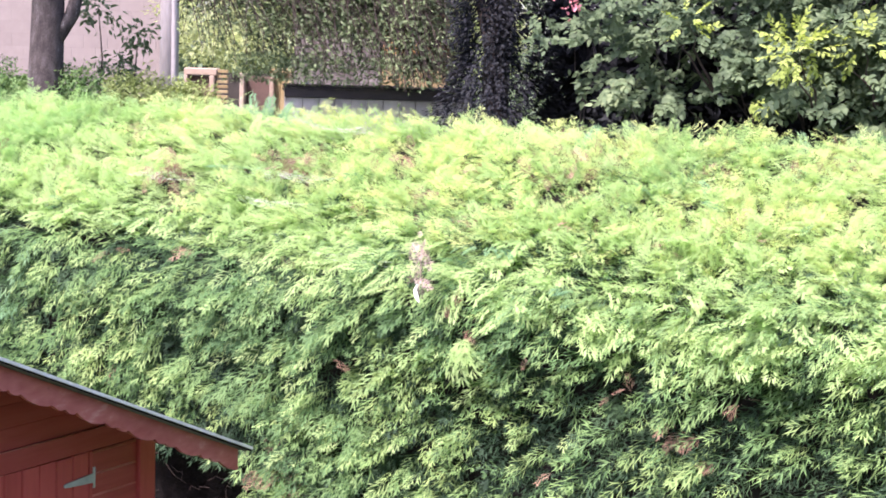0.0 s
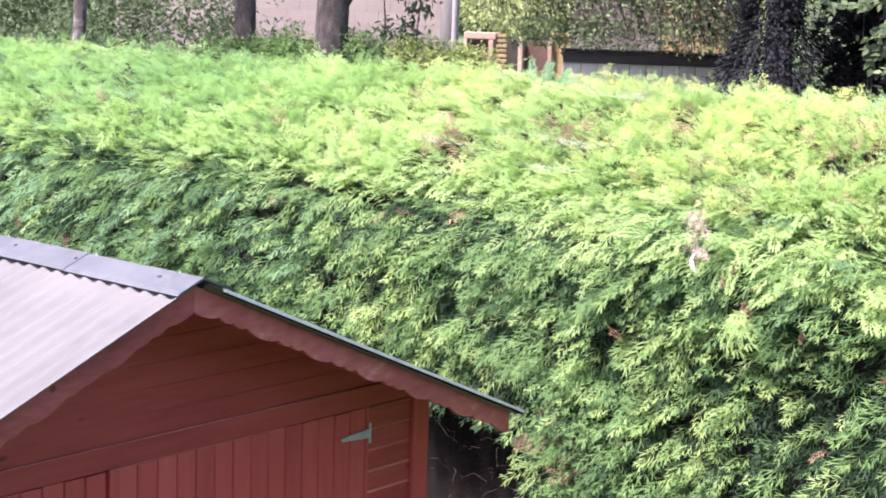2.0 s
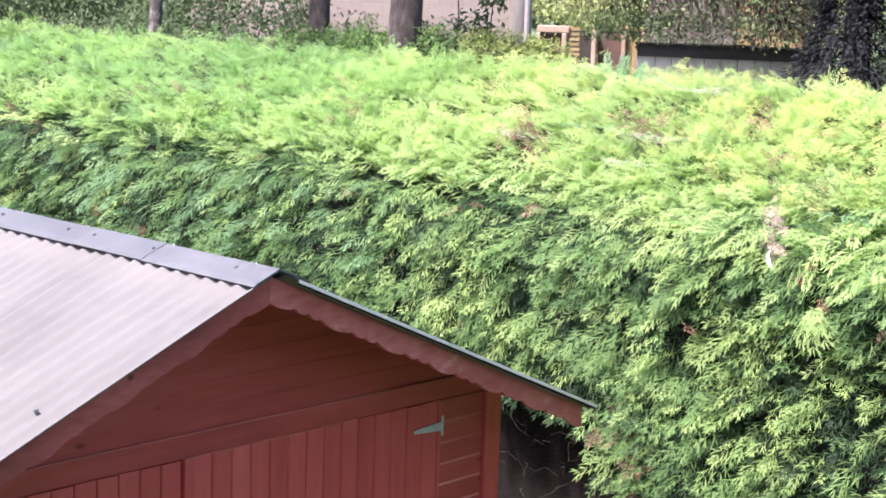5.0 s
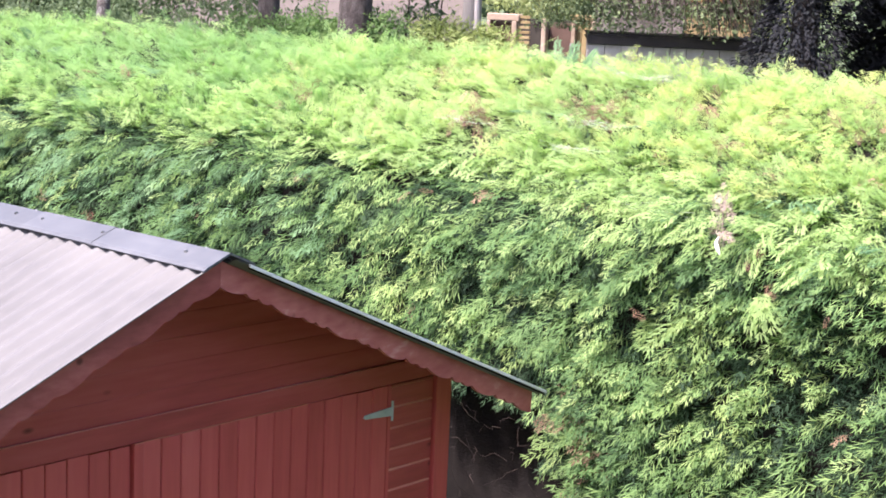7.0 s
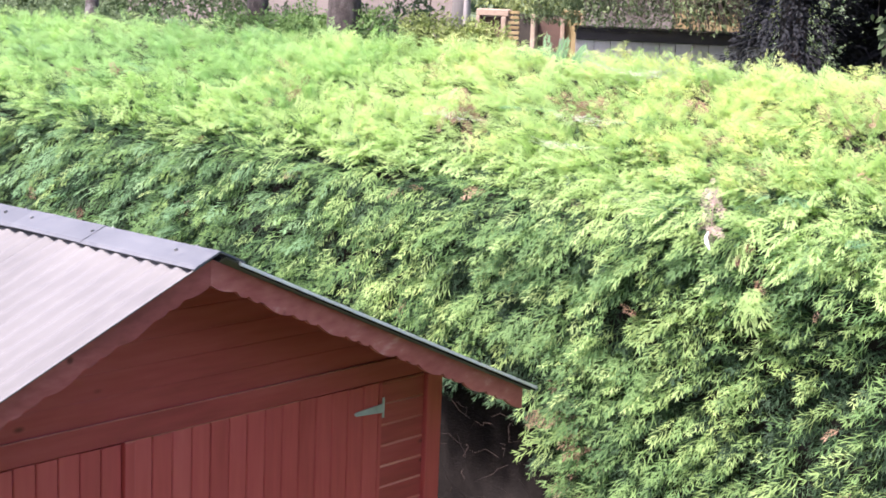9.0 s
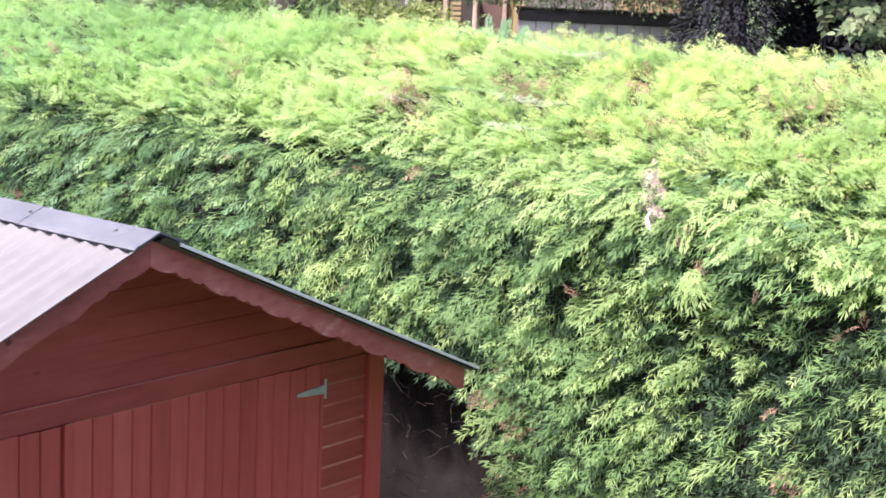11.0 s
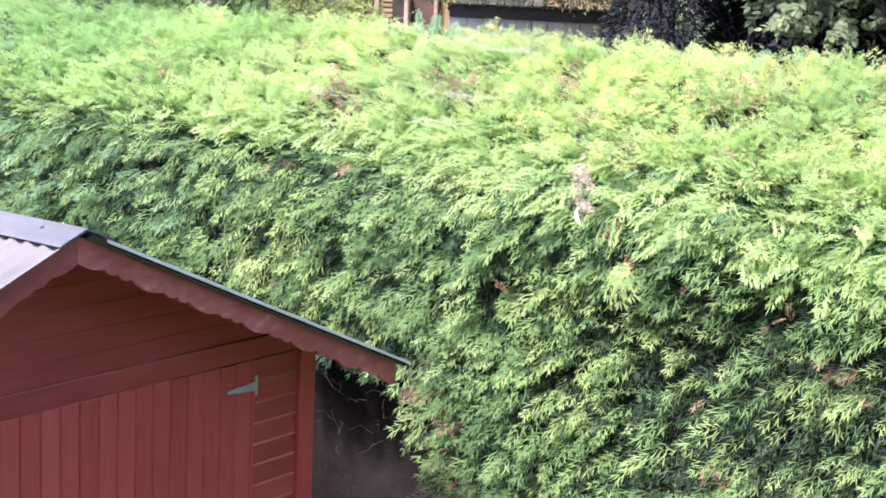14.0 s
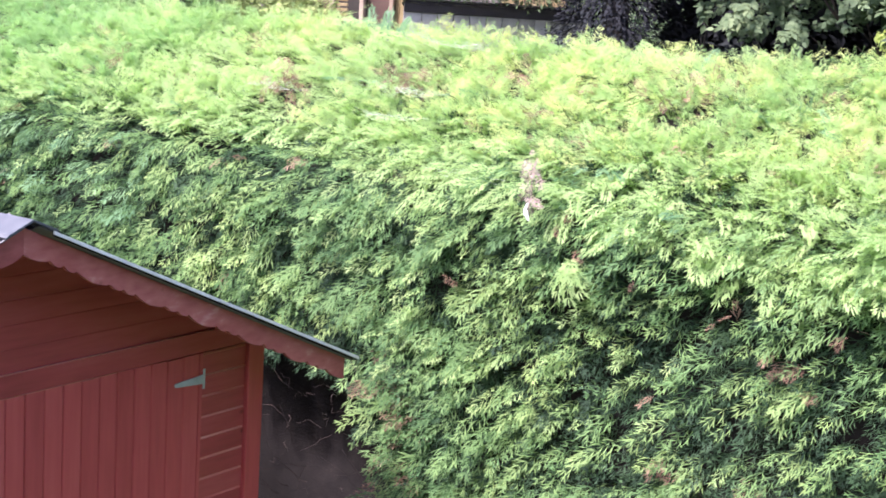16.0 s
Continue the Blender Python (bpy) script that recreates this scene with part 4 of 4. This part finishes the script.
    d = np.concatenate([np.array(d), n.normal(0, 0.2, fill.shape) + (0, 0, -0.1)])
    V, F = strew(SLIP, p, frames_of(d, n.normal(0, 0.6, p.shape) + (-0.3, -0.2, 1.0)), n.uniform(0.032, 0.066, len(p)))
    tagged(array_part("leaf", V, F, TWIG_LEAF, t, "small grey-green leaves"), kind="stuff")


build_drooping_branches()


def build_shrub(name, label, clumps, count, template, sizes, mat, seed, stems=True, category="shrub"):
    cs = [c[:3] for c in clumps]
    x, y = float(np.mean([c[0] for c in cs])), float(np.mean([c[1] for c in cs]))
    z = float(ground_height(x, y)) - 0.05
    t = group_of(name, label, category, (x, y, z))
    if stems:
        for k, c in enumerate(clumps):
            part("stem", limbs(bmesh.new(), (x, y, z), [c[:3]], 0.03, 5, 0.05, seed + k), TWIG, t)
    V, F = leaves_in(cs, [c[3] for c in clumps], count, template, sizes, seed=seed)
    tagged(array_part("foliage", V, F, mat, t), kind="stuff")
    return t


def clump_row(x0, y0, x1, y1, n, z, r, seed, jitter=0.3):
    q = random.Random(seed)
    return [(x0 + (x1 - x0) * k / max(n - 1, 1) + q.uniform(-jitter, jitter), y0 + (y1 - y0) * k / max(n - 1, 1) + q.uniform(-jitter, jitter), z + q.uniform(-0.2, 0.25), r * q.uniform(0.75, 1.15)) for k in range(n)]


# undergrowth under and between the trees
build_shrub("shrub", "soft green undergrowth beneath the trees", clump_row(6.95, 7.5, 7.75, 5.95, 8, 2.72, 0.50, 1, 0.15), 26000, SLIP, (0.03, 0.065), BUSH, 31)
build_shrub("shrub", "grey-green tangled undergrowth behind the hedge", clump_row(6.5, 12.0, 8.0, 7.1, 12, 2.6, 0.7, 2), 26000, SLIP, (0.035, 0.075), SHRUB, 32)
build_shrub("shrub", "grey-green tall undergrowth farther back", clump_row(6.4, 15.0, 8.7, 10.5, 11, 3.4, 1.2, 12), 24000, SLIP, (0.05, 0.10), SHRUB, 33)
build_shrub("shrub", "pale olive grassy bush growing beside the grey pole", clump_row(7.45, 5.72, 7.75, 5.22, 6, 2.76, 0.36, 4, 0.08), 12000, SLIP, (0.03, 0.065), OLIVE, 34)
build_shrub("shrub", "sparse sapling with leaves against the pale wall", [(8.2, 6.5, 3.2, 0.30), (8.3, 6.35, 3.55, 0.25), (8.15, 6.75, 3.75, 0.3), (8.3, 6.5, 2.9, 0.4)], 520, LEAF, (0.05, 0.095), SHRUB, 35)
build_shrub("sunlit_tree", "bright yellow-green sunlit tree behind the pole, boughs over the outbuilding",
            clump_row(16.8, 12.3, 18.6, 7.9, 9, 3.7, 1.0, 5) + clump_row(17.8, 12.6, 19.6, 8.2, 7, 5.4, 1.2, 6) + clump_row(12.6, 9.1, 13.4, 7.5, 6, 3.62, 0.42, 7, 0.12), 46000, SLIP, (0.06, 0.12), SUNNY, 36, category="tree")


def build_dark_conifer():
    x, y, z = 7.75, 1.90, 1.15
    t = group_of("dark_conifer", "very dark dense conifer with needle foliage", "tree", (x, y, z))
    part("trunk", tube([(x, y, z), (x + 0.03, y, z + 2.5), (x, y, z + 6)], [0.14, 0.11, 0.04], 9), BARK, t)
    r = np.random.default_rng(17)
    n = 60000
    h = r.uniform(0.3, 6.0, n)
    a = r.uniform(0, 2 * np.pi, n)
    rad = (0.74 + 0.18 * np.sin(a * 3 + h * 2)) * (1 - h / 9) * (0.55 + 0.45 * r.random(n)) * (0.85 + 0.3 * lattice(a * 3, h * 3, 9))
    d = np.stack([np.cos(a), np.sin(a), 0 * a], -1)
    p = np.array((x, y, z)) + d * rad[:, None] + np.stack([0 * h, 0 * h, h], -1)
    V, F = strew(SLIP, p, frames_of(d + r.normal(0, 0.3, d.shape) + (0, 0, -0.5), d * 0.3 + r.normal(0, 0.3, d.shape) + (0, 0, 1.0)), r.uniform(0.03, 0.06, n))
    tagged(array_part("foliage", V, F, YEW_AND_SHADE, t), kind="stuff")


build_dark_conifer()


def sprig(seed, leaves=11):
    """A leafy shoot one unit long: pointed oval leaves in two ranks along a drooping stem."""
    r = np.random.default_rng(seed)
    base = leaf_shape(0.27, 0.05, 0.18)
    p, d = [], []
    for k in range(leaves):
        q = 0.1 + 0.88 * k / (leaves - 1)
        side = 1 if k % 2 else -1
        a = radians(r.uniform(35, 62)) * (1 - 0.5 * (q > 0.95))
        p.append((q, 0, -0.18 * q * q))
        d.append((math.cos(a) + r.normal(0, 0.2), side * math.sin(a) + r.normal(0, 0.2), r.uniform(-0.5, 0.3)))
    return strew(base, np.array(p), frames_of(np.array(d), np.tile((0.1, 0, 1.0), (leaves, 1)) + r.normal(0, 0.35, (leaves, 3))), r.uniform(0.22, 0.36, leaves))


def build_laurels():
    """Large-leaved evergreen bushes: branches that come forward out of a dark inside."""
    r = np.random.default_rng(23)
    spots = [(8.25, 1.35, 3.3), (8.35, 0.6, 3.5), (8.45, -0.15, 3.4), (8.5, -0.55, 3.5), (8.6, -0.95, 3.5), (8.6, -1.8, 3.4)]
    sprigs = [sprig(k) for k in range(4)]
    one = [array_mesh("leaf", *leaf_shape(0.25, 0.05, 0.1 + 0.08 * k), LAUREL) for k in range(3)]
    for k, (x, y, height) in enumerate(spots):
        z = float(ground_height(x, y)) - 0.05
        t = group_of("laurel_bush", "large-leaved dark evergreen bush with glossy oval leaves", "bush", (x, y, z), "evergreen bushes behind the hedge")
        n = (10, 26, 62, 66, 96, 104)[k]
        tips, bm = [], bmesh.new()
        while len(tips) < n:
            hh = z + 1.2 + (height - 1.4) * r.random()
            ang = np.pi + r.normal(0.25, 0.85)       # mostly towards the hedge
            rad = (0.55 + 0.75 * r.random() ** 0.6) * (1.0 - 0.25 * abs(hh - 3.2) / 2.5)
            tip = (x + rad * math.cos(ang), y + rad * math.sin(ang) * 0.9, hh)
            bare = any(math.hypot(tip[1] - a, tip[2] - b) < c for a, b, c in ((-0.10, 3.12, 0.30), (-0.15, 3.75, 0.10), (0.95, 3.1, 0.15), (1.55, 3.85, 0.25), (1.6, 3.3, 0.2)))
            if not bare and tip[1] < 1.1 and (hh > 3.15 or r.random() < 0.35) and lattice(tip[1] * 2.1, tip[2] * 2.6, 30) > -0.80:
                tips.append(tip)
        for q in range(0, n, 7):
            limbs(bm, (x + 0.1, y, max(z + 0.3, tips[q][2] - 0.9)), [tips[q]], 0.010, 4, 0.06, q)
        part("branch", bm, BARK, t)
        tips = np.array(tips)
        out = unit(tips - (x + 0.3, y, 3.2) + r.normal(0, 0.15, tips.shape))
        sub = np.repeat(tips, 6, 0) + r.normal(0, 0.13, (6 * n, 3)) * (1, 1, 0.5)
        way = np.repeat(out, 6, 0) * (0.8, 0.8, 0.3) + r.normal(0, 0.45, (6 * n, 3)) * (1, 1, 0.5) + (0, 0.15, -0.28)
        turns = frames_of(way, r.normal(0, 0.25, way.shape) + (-0.75, -0.4, 0.75))
        size = r.uniform(0.15, 0.26, 6 * n)
        pick = r.integers(0, 4, 6 * n)
        sub = sub - turns[:, :, 0] * (0.5 * size)[:, None]
        V, F = joined([strew(sprigs[j], sub[pick == j], turns[pick == j], size[pick == j]) for j in range(4)])
        tagged(array_part("foliage", V, F, LAUREL, t, "dark glossy oval leaves"), kind="stuff")
        for q in range(55):
            j = r.integers(0, len(sub))
            ob = new("leaf", one[q % 3])
            m = frames_of(way[j:j + 1] + r.normal(0, 0.5, (1, 3)), np.array([[-0.3, 0, 1.0]]))[0]
            ob.matrix_basis = Matrix.Translation(sub[j] + out[j // 6] * 0.08) @ Matrix(m.tolist()).to_4x4() @ Matrix.Scale(float(r.uniform(0.055, 0.080)), 4)
            attach(ob, t)
        # Near-black backing leaves: the bush's inner shade is put into their colour.
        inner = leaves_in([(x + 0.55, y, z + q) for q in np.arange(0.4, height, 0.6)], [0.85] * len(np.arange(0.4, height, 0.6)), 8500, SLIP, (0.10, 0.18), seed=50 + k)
        tagged(array_part("inner_foliage", *inner, YEW_AND_SHADE, t, "dark shaded inner leaves"), kind="stuff")
    # young lime shoots in the light
    for n, (px, py, pz, rad, cnt) in enumerate(((6.95, -0.98, 3.56, 0.13, 44), (6.98, -0.12, 3.74, 0.09, 8), (7.10, -0.55, 3.18, 0.08, 6), (7.2, -1.36, 3.60, 0.10, 9))):
        t = group_of("lime_shoot", "bright lime-green young shoot on the evergreen bush", "shoot", (px + 0.3, py, pz - 0.3))
        limbs(b2 := bmesh.new(), (px + 0.6, py, pz - 0.5), [(px, py, pz), (px, py + 0.1, pz - 0.1)], 0.012, 4, 0.03, n)
        part("stem", b2, TWIG, t)
        g = np.random.default_rng(60 + n)
        c = np.array((px, py, pz)) + g.normal(0, rad * 0.55, (cnt, 3))
        V, F = strew(sprig(70 + n, 9), c, frames_of(unit(c - (px, py, pz)) + g.normal(0, 0.3, c.shape) + (-0.3, -0.1, 0.0), g.normal(0, 0.4, c.shape) + (-0.4, 0, 1.0)), g.uniform(0.11, 0.19, cnt))
        tagged(array_part("foliage", V, F, LAUREL_LIME, t), kind="stuff")
    t = group_of("pink_blossom", "small spray of faded pink blossom on a branch", "flower", (7.3, 0.80, 3.85))
    g = np.random.default_rng(80)
    c = np.array((7.1, 0.87, 3.86)) + g.normal(0, 0.045, (26, 3))
    array_part("petals", *strew(ROUND_LEAF, c, frames_of(g.normal(0, 1, c.shape), g.normal(0, 1, c.shape)), g.uniform(0.025, 0.045, 26)), PINK, t)
    part("stem", limbs(bmesh.new(), (8.1, 0.6, 3.7), [(7.12, 0.86, 3.85)], 0.008, 4, 0.02, 3), TWIG, t)


build_laurels()


def local_frame(a, b):
    """Turn and place of a wall that runs from a to b: x along it, y away from the garden, z up."""
    d = Vector((b[0] - a[0], b[1] - a[1], 0))
    return Matrix.Translation((a[0], a[1], 0)) @ Matrix.Rotation(math.atan2(d.y, d.x), 4, "Z"), d.length


def placed(bm, m):
    bmesh.ops.transform(bm, matrix=m, verts=bm.verts)
    return bm


def build_far_house():
    """Pale block wall of a house beyond the trees."""
    a, b = (15.1, 20.4), (17.85, 14.12)
    m, ln = local_frame(a, b)
    h = group_of("far_house", "pale pink rendered block house wall beyond the trees", "house", (16.4, 17.4, 1.2))
    wall = part("wall", placed(boxed(0, 0.02, 1.0, ln, 0.30, 8.0), m), MORTAR, h)
    bw, bh = 0.45, 0.225
    me = {}
    for row in range(15):
        z, x = 1.75 + row * bh, -(row % 2) * bw / 2
        while x < ln:
            x0, x1 = max(x, 0.0), min(x + bw, ln)
            key = round(x1 - x0, 2)
            if key > 0.08:
                if key not in me:
                    bm = boxed(0.0015, 0, 0.0015, key - 0.0015, 0.02, bh - 0.0015)
                    me[key] = bpy.data.meshes.new("block")
                    bmesh.ops.recalc_face_normals(bm, faces=bm.faces)
                    bm.to_mesh(me[key])
                    bm.free()
                    me[key].materials.append(BLOCK)
                ob = new("block", me[key])
                ob.matrix_basis = m @ Matrix.Translation((x0, 0.004 + 0.004 * random.random(), z))
                attach(ob, wall)
            x += bw
    part("roof", placed(boxed(-0.4, -0.4, 8.0, ln + 0.4, 5.0, 8.2), m), SLATE, h)


build_far_house()


def build_pole():
    t = group_of("wooden_pole", "grey weathered pole with a pale edge strip", "pole", (14.79, 11.57, 1.15))
    part("shaft", tube([(14.79, 11.57, 1.1), (14.79, 11.57, 4.5), (14.80, 11.57, 9.0)], [0.150, 0.145, 0.135], 14), POLE, t, smooth=True)
    d = Vector((0.516, -0.857, 0))
    c = Vector((14.68, 11.51, 0)) + d * 0.10
    # Pale tube added to draw the pole's lighter right side.
    part("conduit", tube([(c.x, c.y, 1.1), (c.x, c.y, 8.5)], [0.042, 0.042], 8), PALE_GREY, t, "added pale strip for the lighter right side of the pole")


build_pole()


def build_stone_outbuilding():
    """Low stone outbuilding with openings, pale posts and ochre boards."""
    a, b = (11.86, 8.75), (12.66, 7.15)
    m, ln = local_frame(a, b)
    t = group_of("stone_outbuilding", "low weathered pink stone outbuilding with dark openings and pale posts", "outbuilding", (12.2, 8.2, 1.2))
    P = lambda name, mat, *box_, bevel=0.01, label="": part(name, placed(boxed(*box_, bevel=bevel), m), mat, t, label)
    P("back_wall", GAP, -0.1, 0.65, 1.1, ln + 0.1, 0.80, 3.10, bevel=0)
    P("lintel", STONE, -0.02, -0.02, 3.075, 0.41, 0.22, 3.165)
    P("lintel", OCHRE, 1.06, 0.02, 3.13, 1.38, 0.22, 3.19)
    for x, w in ((-0.02, 0.05), (0.315, 0.065), (0.71, 0.06), (1.10, 0.055), (1.36, 0.12)):
        P("post", STONE, x, -0.03, 1.1, x + w, 0.16, 3.074 if x < 0.4 else 3.12, label="pale pink stone post")
    # Brown panel added in place of the dark window opening.
    P("shutter", BROWN, 0.04, 0.06, 1.1, 0.31, 0.10, 3.06, label="red-brown panel filling the dark window opening")
    for k in range(5):
        P("shutter_bar", STONE, 0.045, 0.035, 2.62 + k * 0.09, 0.16, 0.055, 2.635 + k * 0.09, bevel=0.003)
    # Ochre wall coloured dark brown: its shade is put into the colour.
    P("side_wall", BROWN, 0.78, 0.10, 1.1, 1.095, 0.20, 3.08)
    for k in range(3):
        P("board_panel", OCHRE, 1.16 + k * 0.067, 0.06 + 0.004 * (k % 2), 1.1, 1.222 + k * 0.067, 0.12, 3.125, bevel=0.004, label="ochre boarded panel")
    for k in range(11):
        P("slat", OCHRE, 0.395, 0.02, 2.46 + k * 0.065, 0.545, 0.06, 2.46 + k * 0.065 + 0.040, bevel=0.004)


build_stone_outbuilding()


def build_grey_shed():
    """Long low shed with a black fascia, grey boards below and a mossy roof."""
    a, b = (8.74, 4.80), (9.70, 3.22)
    m, ln = local_frame(a, b)
    t = group_of("low_shed", "long low shed with black fascia, grey boards and mossy roof", "shed", (9.8, 4.6, 1.2))
    P = lambda name, mat, *box_, bevel=0.006, label="": part(name, placed(boxed(*box_, bevel=bevel), m), mat, t, label)
    P("fascia", FASCIA_AND_SHADE, -0.02, -0.03, 2.985, ln, 0.0, 3.10, label="blackened wooden fascia")
    P("gutter_edge", SLATE, -0.04, -0.05, 3.103, ln, 0.03, 3.12)
    for k in range(int(ln / 0.16)):
        P("board", GREYWALL, k * 0.16, 0.004 + 0.004 * (k % 2), 1.1, k * 0.16 + 0.155, 0.03, 2.983, bevel=0.003)
    P("end_wall", GREYWALL, -0.03, 0.035, 1.1, 0.0, 2.6, 3.08)
    us, vs = np.linspace(-0.05, ln, 40), np.linspace(-0.05, 1.9, 40)
    U, W = np.meshgrid(us, vs, indexing="ij")
    Z = 3.120 - 0.16 * (W + 0.05) + 0.012 * lattice(U * 5, W * 5, 14) + 0.012 * lattice(U * 14, W * 14, 15)
    top = np.stack([U, W, Z], -1).reshape(-1, 3)
    i, j = np.meshgrid(np.arange(39), np.arange(39), indexing="ij")
    q = (i * 40 + j).ravel()
    q = np.stack([q, q + 40, q + 41, q + 1], -1)
    V = np.concatenate([top, top - (0, 0, 0.04)])
    V = np.array([tuple(m @ Vector(v)) for v in V])
    array_part("roof", V, np.concatenate([q, q[:, ::-1] + 1600]), SLATE, t, "mossy mottled grey roof", smooth=True)
    part("downpipe_elbow", tube([(8.66, 4.95, 2.98), (8.66, 4.95, 2.0), (8.66, 4.95, 1.15)], [0.022, 0.022, 0.022], 10), PALE_GREY, t, "pale plastic downpipe", smooth=True)


build_grey_shed()


def build_ochre_shed():
    """A boarded shed beyond the branches: ochre boards, a pale rail, orange boards under the eaves."""
    a, b = (11.75, 6.42), (12.52, 5.20)
    m, ln = local_frame(a, b)
    t = group_of("ochre_shed", "ochre and orange boarded shed half hidden by branches", "shed", (12.4, 5.8, 1.2))
    P = lambda name, mat, *box_, bevel=0.006, label="": part(name, placed(boxed(*box_, bevel=bevel), m), mat, t, label)
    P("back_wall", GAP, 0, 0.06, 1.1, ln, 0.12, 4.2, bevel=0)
    P("gable_panel", SLATE, -0.42, 0.0, 1.1, 0.62, 0.055, 3.75, label="pale rendered panel")
    for k in range(5):
        P("board", OCHRE, 0.64 + k * 0.155, 0.004 * (k % 2), 1.1, 0.79 + k * 0.155, 0.055, 3.34)
    P("rail", STONE, 0.63, -0.03, 3.345, ln, 0.055, 3.42, label="pale horizontal rail")
    for k in range(5):
        P("eaves_board", ORANGE, 0.63, 0.004 * (k % 2), 3.425 + k * 0.13, ln, 0.055, 3.55 + k * 0.13)
    P("roof", SLATE, -0.2, -0.25, 4.21, ln + 0.2, 2.2, 4.28)


build_ochre_shed()


def build_far_woods():
    """Woods that close the view behind the buildings."""
    r = random.Random(44)
    clumps = []
    for k in range(34):
        an = radians(8 + 78 * k / 33)
        d = 39 + r.uniform(-2, 4)
        for z in (2.5, 5.5, 8.5, 11.5):
            clumps.append((-3.8 + d * math.cos(an), -4.5 + d * math.sin(an), z + r.uniform(-0.8, 0.8), r.uniform(2.3, 3.4)))
    V, F = leaves_in([c[:3] for c in clumps], [c[3] for c in clumps], 60000, SLIP, (0.25, 0.45), seed=90)
    ob = array_part("far_woods", V, F, SHRUB)
    tagged(ob, "distant leafy woods closing the view", "woods", kind="stuff")


build_far_woods()


# ---- small things on the hedge ----
def build_dead_spray():
    t = group_of("dead_spray", "bleached pinkish dead spray caught on the hedge", "dead spray", (2.27, -0.80, 2.40))
    g = np.random.default_rng(91)
    k = 34
    c = np.stack([2.26 + g.normal(0, 0.02, k), -0.80 + g.normal(0, 0.014, k), 2.41 + 0.24 * g.random(k) ** 0.9], -1)
    d = g.normal(0, 0.6, c.shape) + (-0.2, 0, -0.7)
    array_part("fronds", *joined([strew(TUFTS[q], c[q::2], frames_of(d[q::2], g.normal(0, 0.5, c[q::2].shape) + (-1, -0.6, 0.4)), g.uniform(0.05, 0.085, len(c[q::2]))) for q in (0, 1)]), FROND_DEAD, t)
    part("stem", tube([(2.36, -0.77, 2.62), (2.29, -0.79, 2.54), (2.27, -0.805, 2.44), (2.25, -0.80, 2.36)], [0.0025, 0.0025, 0.002, 0.0015], 5), FROND_DEAD, t)
    s = group_of("white_scrap", "small torn white scrap hanging under the dead spray", "scrap", (2.24, -0.80, 2.36))
    bm = bmesh.new()
    tube([(2.245, -0.805, 2.425), (2.235, -0.80, 2.395), (2.23, -0.812, 2.370), (2.232, -0.825, 2.345)], [0.003, 0.008, 0.010, 0.003], 7, bm)
    part("scrap", bm, WHITE, s)


build_dead_spray()


def build_cobwebs():
    """Old webs stretched over hollows in the hedge top."""
    g = np.random.default_rng(95)
    for x, y, z, w, h in ((2.72, 1.22, 2.735, 0.26, 0.07), (2.86, 0.42, 2.775, 0.34, 0.05), (3.55, 0.55, 3.005, 0.35, 0.05), (2.62, 0.35, 2.66, 0.28, 0.05), (2.46, -0.30, 2.44, 0.34, 0.05), (2.58, -2.0, 2.42, 0.22, 0.05)):
        t = group_of("cobweb", "old grey cobweb stretched over hedge twigs", "cobweb", (x, y, z), "cobwebs on the hedge")
        bm = bmesh.new()
        for k in range(34):
            a = Vector((x + g.uniform(-h, h), y + g.uniform(-w, w) / 2, z + 0.03 + g.uniform(-0.02, 0.02)))
            b = a + Vector((g.normal(0, h * 0.5), g.normal(0, w * 0.3), g.normal(0, 0.012)))
            tube([a, a.lerp(b, 0.5) - Vector((0, 0, 0.006)), b], [0.0006] * 3, 3, bm)
        part("threads", bm, WEB, t)


build_cobwebs()
